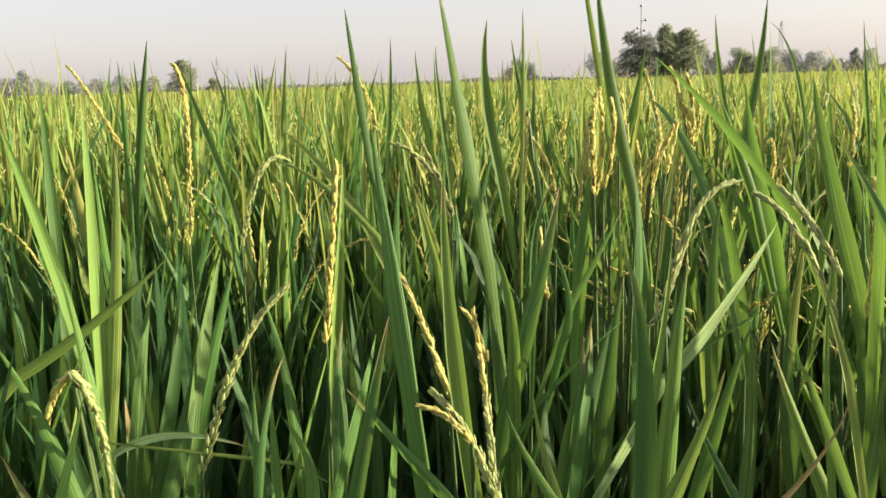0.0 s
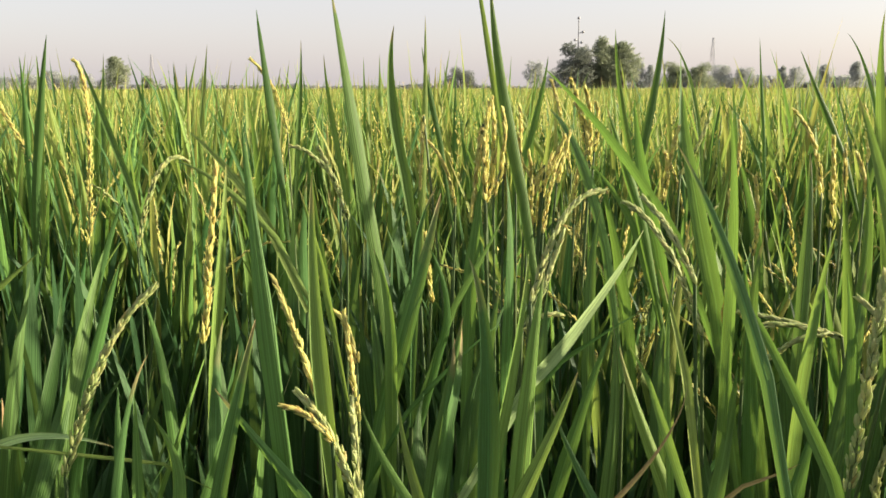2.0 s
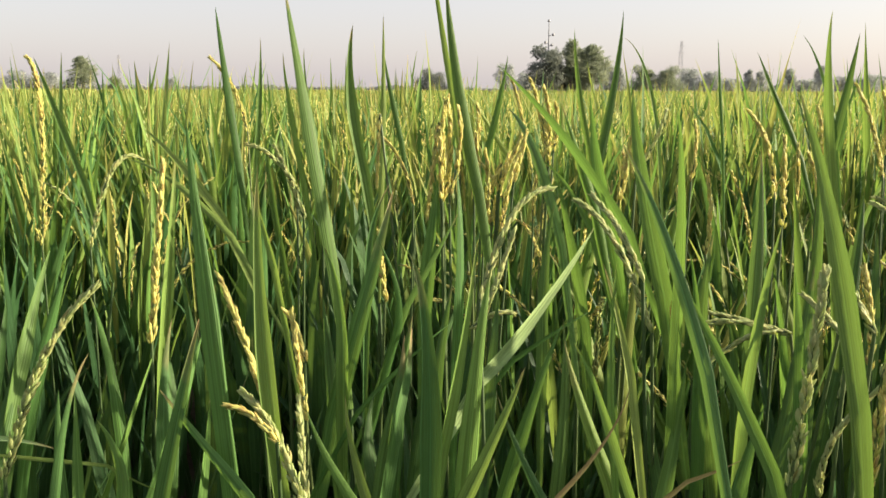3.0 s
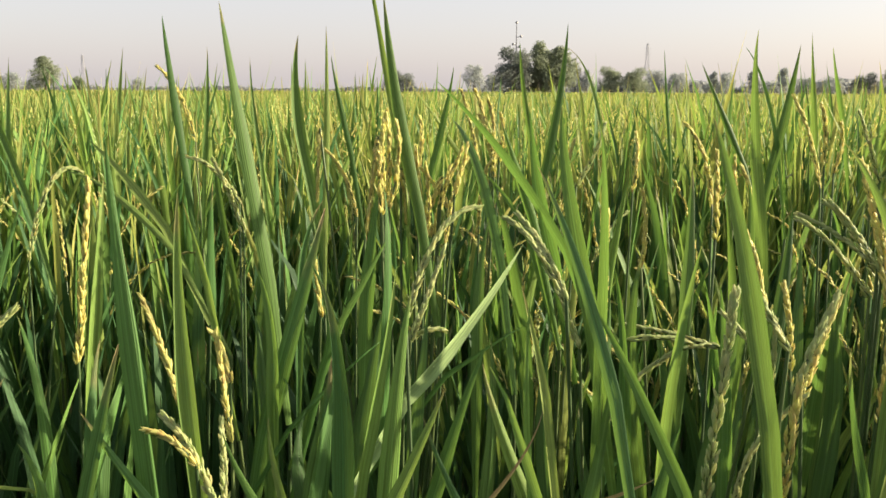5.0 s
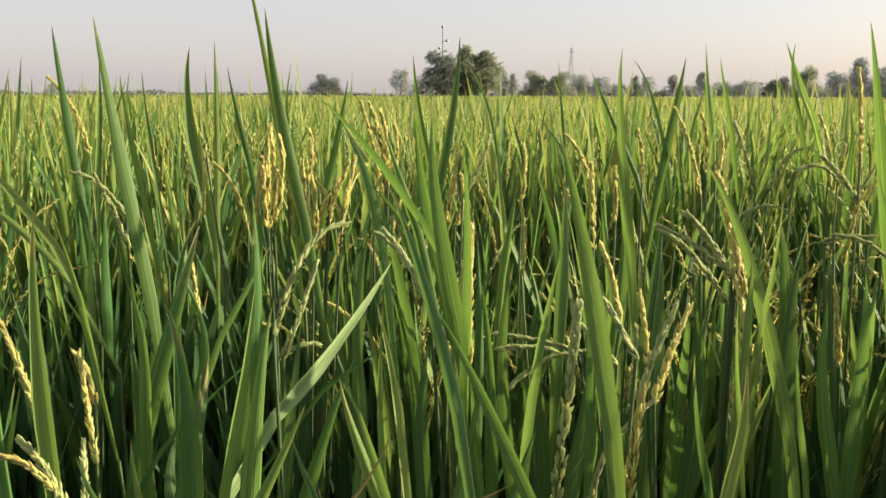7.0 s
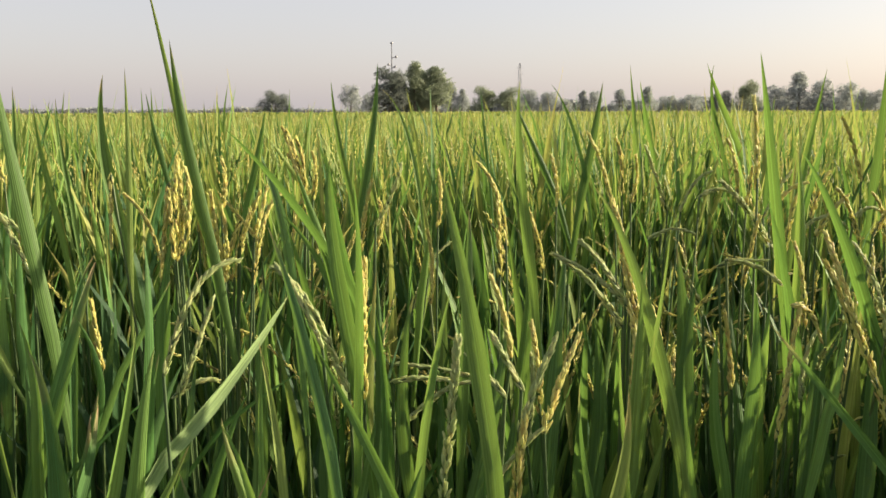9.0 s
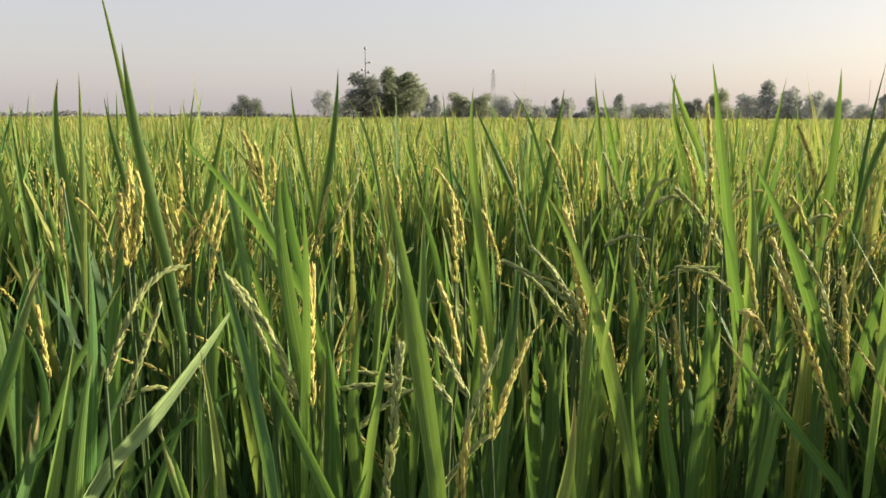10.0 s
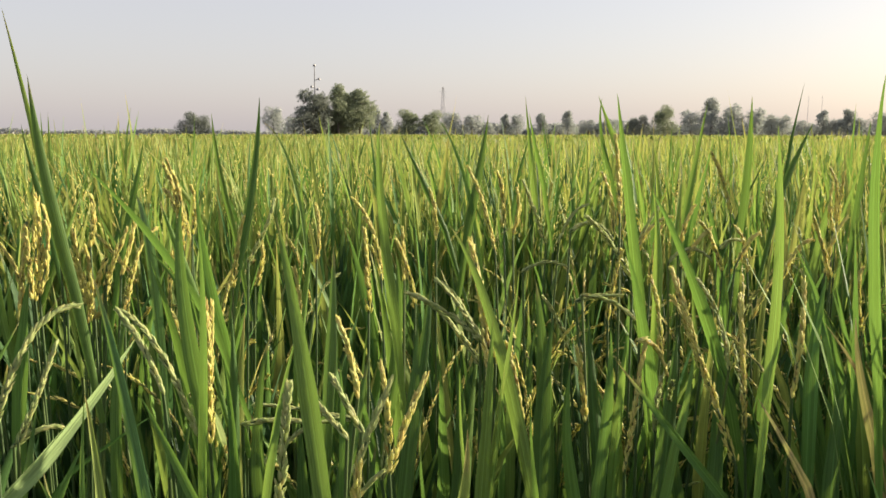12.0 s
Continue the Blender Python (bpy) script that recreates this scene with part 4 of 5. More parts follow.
leaf(p, (-0.096, 1.500, 1.013), (-0.086, 1.500, 1.133), (-0.083, 1.500, 1.211), 0.0102, "d")
leaf(p, (-0.127, 1.500, 0.981), (-0.156, 1.540, 1.179), (-0.172, 1.580, 1.269), 0.0159, "d")
ear(p, (-0.118, 1.550, 1.041), (-0.146, 1.575, 1.124), (-0.191, 1.600, 1.180), 0.0148, "o")
p = plant(0.01, 1.40, "rice plant with bright blades and a golden ear")
leaf(p, (-0.003, 1.400, 0.950), (-0.027, 1.400, 1.103), (-0.034, 1.400, 1.182), 0.0117, "g")
leaf(p, (0.012, 1.400, 1.020), (0.002, 1.400, 1.120), (0.000, 1.400, 1.190), 0.0080, "d")
p = plant(0.17, 1.50, "green rice plant with long upright blades, no ear showing")
leaf(p, (0.164, 1.500, 1.025), (0.141, 1.500, 1.136), (0.131, 1.500, 1.199), 0.0113, "d")
p = plant(0.41, 1.50, "rice stalk with a ripening golden ear")
ear(p, (0.405, 1.500, 0.968), (0.385, 1.500, 1.069), (0.364, 1.500, 1.139), 0.0111, "o")
p = plant(0.26, 1.08, "rice plant with bright blades and a golden ear")
ear(p, (0.289, 1.100, 0.925), (0.309, 1.125, 1.014), (0.337, 1.150, 1.050), 0.0109, "o")
ear(p, (0.250, 1.100, 1.032), (0.256, 1.100, 1.070), (0.254, 1.100, 1.104), 0.0106, "o")
leaf(p, (0.222, 1.000, 1.040), (0.196, 1.000, 1.205), (0.173, 1.000, 1.331), 0.0080, "y")
p = plant(0.41, 0.46, "rice plant with dried leaf tips and a golden ear")
ear(p, (0.455, 0.460, 0.933), (0.472, 0.465, 0.973), (0.488, 0.470, 1.001), 0.0077, "m")
ear(p, (0.445, 0.450, 0.855), (0.453, 0.455, 0.910), (0.459, 0.460, 0.944), 0.0105, "o")
ear(p, (0.391, 0.450, 0.859), (0.402, 0.455, 0.959), (0.408, 0.460, 1.008), 0.0098, "m")
ear(p, (0.440, 0.500, 0.828), (0.449, 0.500, 0.874), (0.488, 0.500, 0.917), 0.0061, "m")
leaf(p, (0.429, 0.440, 0.913), (0.420, 0.480, 1.037), (0.411, 0.520, 1.123), 0.0153, "g")
leaf(p, (0.363, 0.420, 0.884), (0.330, 0.445, 0.962), (0.308, 0.470, 1.007), 0.0098, "g")
leaf(p, (0.366, 0.470, 0.849), (0.377, 0.480, 0.879), (0.389, 0.490, 0.904), 0.0130, "g")
leaf(p, (0.323, 0.460, 0.862), (0.346, 0.460, 0.870), (0.362, 0.460, 0.877), 0.0054, "s")
ear(p, (0.471, 0.500, 0.952), (0.459, 0.510, 0.978), (0.452, 0.520, 0.993), 0.0049, "m")
ear(p, (0.464, 0.520, 0.941), (0.451, 0.535, 0.957), (0.441, 0.550, 0.969), 0.0046, "m")
leaf(p, (0.308, 0.400, 0.958), (0.294, 0.450, 1.036), (0.280, 0.500, 1.089), 0.0091, "t")
p = plant(0.61, 0.61, "rice plant with bright blades and a golden ear")
ear(p, (0.520, 0.620, 0.857), (0.525, 0.620, 0.900), (0.524, 0.620, 0.942), 0.0057, "m")
ear(p, (0.512, 0.700, 0.892), (0.460, 0.705, 0.907), (0.413, 0.710, 0.916), 0.0056, "m")
ear(p, (0.641, 0.630, 0.956), (0.637, 0.660, 1.032), (0.636, 0.690, 1.074), 0.0092, "o")
ear(p, (0.629, 0.640, 0.981), (0.610, 0.650, 1.015), (0.590, 0.660, 1.040), 0.0064, "m")
ear(p, (0.634, 0.640, 0.976), (0.598, 0.650, 1.008), (0.560, 0.660, 1.029), 0.0064, "m")
ear(p, (0.668, 0.620, 0.881), (0.665, 0.630, 0.933), (0.657, 0.640, 0.975), 0.0064, "o")
leaf(p, (0.594, 0.560, 0.785), (0.612, 0.580, 0.928), (0.625, 0.600, 1.010), 0.0145, "g")
leaf(p, (0.600, 0.560, 0.817), (0.617, 0.570, 0.890), (0.629, 0.580, 0.968), 0.0072, "y")
leaf(p, (0.569, 0.740, 0.982), (0.557, 0.752, 1.121), (0.562, 0.765, 1.200), 0.0130, "g")
ear(p, (0.637, 0.660, 0.950), (0.607, 0.680, 0.996), (0.581, 0.700, 1.019), 0.0088, "m")
ear(p, (0.644, 0.660, 0.962), (0.619, 0.670, 1.012), (0.596, 0.680, 1.037), 0.0087, "m")
ear(p, (0.630, 0.620, 0.950), (0.637, 0.660, 1.016), (0.641, 0.700, 1.075), 0.0098, "o")
ear(p, (0.604, 0.580, 0.859), (0.620, 0.600, 0.923), (0.631, 0.620, 0.961), 0.0109, "o")
leaf(p, (0.650, 0.560, 0.844), (0.631, 0.620, 1.007), (0.610, 0.680, 1.093), 0.0149, "g")
leaf(p, (0.622, 0.580, 0.929), (0.640, 0.590, 1.001), (0.652, 0.600, 1.059), 0.0054, "g")
ear(p, (0.514, 0.570, 0.902), (0.513, 0.577, 0.952), (0.510, 0.585, 0.981), 0.0076, "o")
leaf(p, (0.639, 0.520, 0.838), (0.637, 0.535, 0.900), (0.642, 0.550, 0.947), 0.0062, "g")
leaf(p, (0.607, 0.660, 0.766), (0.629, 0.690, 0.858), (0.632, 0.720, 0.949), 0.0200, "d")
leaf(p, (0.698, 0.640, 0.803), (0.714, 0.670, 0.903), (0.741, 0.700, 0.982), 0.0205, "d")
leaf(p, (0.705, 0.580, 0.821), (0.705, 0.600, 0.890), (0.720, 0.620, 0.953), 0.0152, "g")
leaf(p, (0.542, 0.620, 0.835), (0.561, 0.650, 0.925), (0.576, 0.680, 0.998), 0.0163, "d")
p = plant(0.88, 1.37, "green rice plant with long upright blades, no ear showing")
leaf(p, (0.895, 1.360, 1.004), (0.923, 1.370, 1.123), (0.944, 1.380, 1.220), 0.0170, "d")
leaf(p, (0.858, 1.380, 1.002), (0.818, 1.390, 1.092), (0.774, 1.400, 1.188), 0.0129, "d")
leaf(p, (0.905, 1.360, 1.037), (0.869, 1.360, 1.153), (0.832, 1.360, 1.214), 0.0085, "g")
leaf(p, (0.765, 1.500, 1.018), (0.752, 1.500, 1.132), (0.743, 1.500, 1.215), 0.0075, "g")
p = plant(1.60, 1.88, "green rice plant with long upright blades, no ear showing")
leaf(p, (1.586, 1.880, 1.030), (1.528, 1.890, 1.156), (1.475, 1.900, 1.284), 0.0203, "g")
p = plant(1.18, 1.60, "green rice plant with long upright blades, no ear showing")
leaf(p, (1.169, 1.600, 1.073), (1.143, 1.600, 1.177), (1.133, 1.600, 1.229), 0.0118, "g")
p = plant(0.41, 0.96, "rice plant with bright blades and a golden ear")
leaf(p, (0.410, 0.950, 0.935), (0.393, 0.975, 1.025), (0.383, 1.000, 1.117), 0.0176, "g")
leaf(p, (0.376, 0.950, 0.957), (0.352, 0.975, 1.004), (0.322, 1.000, 1.038), 0.0095, "g")
leaf(p, (0.373, 0.920, 0.986), (0.352, 0.935, 1.054), (0.336, 0.950, 1.108), 0.0131, "g")
ear(p, (0.425, 1.000, 0.984), (0.432, 1.000, 1.033), (0.442, 1.000, 1.077), 0.0096, "o")
ear(p, (0.446, 1.000, 1.017), (0.470, 1.000, 1.061), (0.482, 1.000, 1.098), 0.0089, "m")
p = plant(0.54, 1.10, "rice plant with bright blades and a golden ear")
leaf(p, (0.531, 1.100, 0.885), (0.542, 1.100, 0.968), (0.550, 1.100, 1.025), 0.0128, "y")
ear(p, (0.556, 1.100, 0.997), (0.561, 1.100, 1.047), (0.557, 1.100, 1.081), 0.0091, "o")
p = plant(0.80, 0.62, "rice plant with bright blades and a golden ear")
leaf(p, (0.870, 0.720, 0.928), (0.858, 0.753, 1.141), (0.864, 0.785, 1.234), 0.0152, "g")
leaf(p, (0.896, 0.600, 0.918), (0.863, 0.635, 1.049), (0.839, 0.670, 1.126), 0.0150, "g")
ear(p, (0.883, 0.580, 0.943), (0.875, 0.590, 0.995), (0.855, 0.600, 1.036), 0.0088, "m")
ear(p, (0.774, 0.580, 0.983), (0.793, 0.580, 0.974), (0.808, 0.580, 0.944), 0.0068, "o")
ear(p, (0.749, 0.560, 0.858), (0.766, 0.570, 0.928), (0.781, 0.580, 0.981), 0.0089, "o")
ear(p, (0.768, 0.700, 1.000), (0.791, 0.690, 1.006), (0.814, 0.680, 1.007), 0.0075, "m")
ear(p, (0.764, 0.680, 1.010), (0.794, 0.670, 1.004), (0.817, 0.660, 0.985), 0.0074, "m")
ear(p, (0.738, 0.620, 0.892), (0.734, 0.620, 0.928), (0.726, 0.620, 0.971), 0.0081, "o")
leaf(p, (0.745, 0.600, 0.825), (0.772, 0.630, 0.915), (0.789, 0.660, 0.978), 0.0147, "g")
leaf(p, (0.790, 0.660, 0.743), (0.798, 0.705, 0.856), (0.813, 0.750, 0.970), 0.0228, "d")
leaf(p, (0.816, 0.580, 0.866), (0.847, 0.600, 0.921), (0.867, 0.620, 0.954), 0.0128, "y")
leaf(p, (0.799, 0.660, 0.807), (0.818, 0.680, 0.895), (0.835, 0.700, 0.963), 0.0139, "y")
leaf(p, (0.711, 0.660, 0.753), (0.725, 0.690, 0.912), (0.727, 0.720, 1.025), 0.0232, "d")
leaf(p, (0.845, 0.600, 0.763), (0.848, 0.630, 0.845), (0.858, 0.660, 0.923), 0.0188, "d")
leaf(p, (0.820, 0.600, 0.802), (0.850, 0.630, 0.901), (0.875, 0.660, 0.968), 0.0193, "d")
ear(p, (0.863, 0.600, 0.939), (0.851, 0.610, 0.984), (0.838, 0.620, 1.016), 0.0089, "o")
ear(p, (0.837, 0.640, 0.861), (0.846, 0.650, 0.902), (0.866, 0.660, 0.930), 0.0088, "m")
p = plant(1.31, 1.08, "rice plant with bright blades and a golden ear")
leaf(p, (1.314, 1.100, 1.030), (1.321, 1.100, 1.149), (1.319, 1.100, 1.251), 0.0165, "d")
leaf(p, (1.346, 1.050, 1.073), (1.375, 1.050, 1.140), (1.409, 1.050, 1.203), 0.0119, "d")
ear(p, (1.285, 1.100, 1.049), (1.264, 1.100, 1.110), (1.240, 1.100, 1.153), 0.0115, "o")
p = plant(0.89, 0.49, "rice plant with dried leaf tips and a golden ear")
leaf(p, (0.831, 0.460, 0.974), (0.852, 0.480, 1.087), (0.860, 0.500, 1.195), 0.0108, "y")
leaf(p, (0.915, 0.420, 0.998), (0.920, 0.440, 1.143), (0.941, 0.460, 1.241), 0.0125, "g")
ear(p, (0.865, 0.540, 0.856), (0.840, 0.580, 0.976), (0.836, 0.620, 1.046), 0.0116, "o")
leaf(p, (0.811, 0.480, 0.848), (0.762, 0.520, 0.923), (0.735, 0.560, 0.972), 0.0101, "t")
leaf(p, (0.958, 0.460, 0.896), (0.944, 0.470, 0.966), (0.945, 0.480, 1.016), 0.0107, "s")
leaf(p, (0.960, 0.490, 0.960), (0.946, 0.495, 0.982), (0.927, 0.500, 1.006), 0.0055, "s")
ear(p, (0.875, 0.480, 0.943), (0.892, 0.490, 1.004), (0.899, 0.500, 1.050), 0.0058, "o")
leaf(p, (0.841, 0.420, 0.885), (0.828, 0.440, 0.925), (0.819, 0.460, 0.955), 0.0094, "s")
ear(p, (0.907, 0.580, 0.873), (0.915, 0.600, 0.966), (0.925, 0.620, 1.011), 0.0085, "o")
leaf(p, (0.915, 0.500, 0.910), (0.940, 0.525, 0.981), (0.976, 0.550, 1.044), 0.0139, "g")
leaf(p, (0.852, 0.560, 0.781), (0.879, 0.590, 0.880), (0.901, 0.620, 0.954), 0.0181, "d")
leaf(p, (0.987, 0.540, 0.802), (0.977, 0.560, 0.909), (0.982, 0.580, 0.990), 0.0175, "d")
leaf(p, (0.910, 0.460, 0.842), (0.931, 0.480, 0.904), (0.960, 0.500, 0.951), 0.0170, "d")
p = plant(1.49, 1.05, "rice plant with bright blades and a golden ear")
leaf(p, (1.460, 1.000, 1.026), (1.473, 1.000, 1.131), (1.484, 1.000, 1.209), 0.0118, "d")
ear(p, (1.512, 1.100, 1.003), (1.505, 1.100, 1.055), (1.508, 1.100, 1.096), 0.0145, "o")
p = plant(0.91, 1.14, "rice stalk with a ripening golden ear")
ear(p, (0.916, 1.200, 1.014), (0.926, 1.200, 1.053), (0.923, 1.200, 1.092), 0.0135, "o")
ear(p, (0.849, 1.120, 0.997), (0.832, 1.135, 1.079), (0.812, 1.150, 1.133), 0.0107, "o")
ear(p, (0.952, 1.100, 1.009), (0.975, 1.100, 1.053), (1.004, 1.100, 1.070), 0.0080, "m")
ear(p, (0.929, 1.100, 1.007), (0.904, 1.100, 1.071), (0.887, 1.100, 1.112), 0.0108, "m")
ear(p, (0.899, 1.200, 1.025), (0.896, 1.200, 1.083), (0.886, 1.200, 1.121), 0.0134, "o")
p = plant(0.54, 0.79, "rice plant with bright blades and a golden ear")
leaf(p, (0.580, 0.800, 0.865), (0.599, 0.825, 0.967), (0.603, 0.850, 1.045), 0.0151, "g")
leaf(p, (0.496, 0.750, 0.890), (0.508, 0.775, 0.983), (0.516, 0.800, 1.061), 0.0153, "d")
leaf(p, (0.568, 0.720, 0.802), (0.605, 0.760, 0.915), (0.632, 0.800, 1.017), 0.0198, "d")
ear(p, (0.483, 0.850, 0.943), (0.486, 0.850, 0.990), (0.480, 0.850, 1.030), 0.0079, "o")
ear(p, (0.569, 0.850, 0.971), (0.568, 0.850, 1.026), (0.565, 0.850, 1.073), 0.0108, "o")
p = plant(0.53, 0.48, "rice plant with dried leaf tips and a golden ear")
leaf(p, (0.556, 0.490, 0.905), (0.553, 0.495, 0.951), (0.554, 0.500, 0.997), 0.0046, "y")
leaf(p, (0.532, 0.460, 0.869), (0.546, 0.470, 0.909), (0.553, 0.480, 0.951), 0.0118, "y")
leaf(p, (0.521, 0.470, 0.865), (0.517, 0.485, 0.911), (0.520, 0.500, 0.953), 0.0085, "t")
ear(p, (0.502, 0.530, 0.901), (0.523, 0.545, 0.942), (0.545, 0.560, 0.975), 0.0091, "o")
p = plant(1.07, 0.91, "rice stalk with a ripening golden ear")
ear(p, (1.092, 0.800, 0.936), (1.108, 0.800, 0.966), (1.130, 0.800, 0.996), 0.0092, "o")
ear(p, (1.046, 0.900, 0.994), (1.068, 0.900, 1.026), (1.096, 0.900, 1.049), 0.0106, "o")
ear(p, (1.147, 0.950, 1.007), (1.177, 0.950, 1.024), (1.210, 0.950, 1.005), 0.0105, "m")
ear(p, (0.970, 0.900, 1.014), (0.992, 0.900, 1.053), (1.028, 0.900, 1.068), 0.0104, "o")
ear(p, (1.024, 0.900, 1.002), (1.061, 0.900, 1.020), (1.099, 0.900, 1.001), 0.0071, "m")
ear(p, (1.118, 0.900, 0.982), (1.097, 0.900, 1.033), (1.074, 0.900, 1.059), 0.0095, "o")
ear(p, (1.031, 1.000, 1.009), (1.057, 1.000, 1.051), (1.075, 1.000, 1.075), 0.0076, "m")
ear(p, (1.140, 0.900, 0.989), (1.163, 0.900, 1.026), (1.182, 0.900, 1.038), 0.0117, "o")
ear(p, (1.075, 0.950, 1.011), (1.088, 0.950, 1.053), (1.102, 0.950, 1.078), 0.0111, "o")
p = plant(1.27, 0.92, "rice stalk with a ripening golden ear")
ear(p, (1.273, 0.950, 0.956), (1.298, 0.950, 1.001), (1.330, 0.950, 1.017), 0.0108, "o")
ear(p, (1.309, 0.900, 0.971), (1.322, 0.900, 1.024), (1.347, 0.900, 1.058), 0.0105, "o")
ear(p, (1.300, 1.000, 0.985), (1.306, 1.000, 1.031), (1.314, 1.000, 1.078), 0.0112, "o")
ear(p, (1.179, 0.920, 0.975), (1.172, 0.920, 1.019), (1.152, 0.920, 1.049), 0.0111, "o")
ear(p, (1.272, 0.850, 0.973), (1.253, 0.850, 1.024), (1.234, 0.850, 1.066), 0.0099, "o")
p = plant(0.89, 0.79, "rice plant with bright blades and a golden ear")
ear(p, (0.868, 0.800, 0.952), (0.875, 0.800, 0.996), (0.886, 0.800, 1.039), 0.0093, "o")
ear(p, (0.813, 0.800, 0.920), (0.796, 0.800, 0.958), (0.776, 0.800, 0.987), 0.0084, "m")
ear(p, (0.894, 0.820, 1.069), (0.896, 0.830, 1.132), (0.896, 0.840, 1.183), 0.0093, "o")
ear(p, (0.922, 0.830, 0.996), (0.889, 0.840, 1.048), (0.861, 0.850, 1.078), 0.0124, "m")
leaf(p, (0.900, 0.740, 0.971), (0.905, 0.750, 1.056), (0.903, 0.760, 1.122), 0.0133, "y")
ear(p, (0.962, 0.850, 0.982), (0.967, 0.850, 1.028), (0.978, 0.850, 1.062), 0.0115, "o")
ear(p, (0.880, 0.700, 0.925), (0.883, 0.710, 0.977), (0.876, 0.720, 1.019), 0.0099, "o")
p = plant(0.64, 0.96, "rice stalk with a ripening golden ear")
ear(p, (0.644, 0.900, 0.963), (0.633, 0.900, 1.015), (0.618, 0.900, 1.052), 0.0087, "o")
ear(p, (0.621, 0.980, 0.987), (0.611, 0.990, 1.055), (0.586, 1.000, 1.099), 0.0099, "o")
ear(p, (0.660, 1.000, 0.980), (0.659, 1.000, 1.021), (0.657, 1.000, 1.055), 0.0090, "o")
p = plant(1.41, 1.70, "green rice plant with long upright blades, no ear showing")
leaf(p, (1.400, 1.700, 1.086), (1.370, 1.700, 1.192), (1.372, 1.700, 1.271), 0.0120, "d")
p = plant(0.85, 0.95, "rice stalk with a pale green ear")
ear(p, (0.819, 0.950, 0.991), (0.853, 0.950, 1.004), (0.891, 0.950, 0.994), 0.0071, "m")
ear(p, (0.893, 0.950, 1.047), (0.930, 0.950, 1.057), (0.963, 0.950, 1.032), 0.0071, "m")
p = plant(1.59, 1.17, "rice stalk with a ripening golden ear")
ear(p, (1.612, 1.200, 1.016), (1.616, 1.200, 1.072), (1.596, 1.200, 1.117), 0.0145, "o")
ear(p, (1.570, 1.150, 1.006), (1.577, 1.150, 1.066), (1.582, 1.150, 1.114), 0.0151, "o")
p = plant(1.10, 0.62, "rice stalk with a ripening golden ear")
ear(p, (1.100, 0.620, 0.953), (1.091, 0.620, 1.000), (1.093, 0.620, 1.033), 0.0092, "o")
p = plant(0.74, 1.10, "rice stalk with a ripening golden ear")
ear(p, (0.742, 1.100, 1.023), (0.740, 1.100, 1.067), (0.731, 1.100, 1.102), 0.0095, "o")
p = plant(1.06, 1.10, "rice stalk with a ripening golden ear")
ear(p, (1.069, 1.100, 1.010), (1.074, 1.100, 1.048), (1.077, 1.100, 1.076), 0.0113, "o")
ear(p, (1.052, 1.100, 1.020), (1.047, 1.100, 1.077), (1.028, 1.100, 1.123), 0.0111, "o")


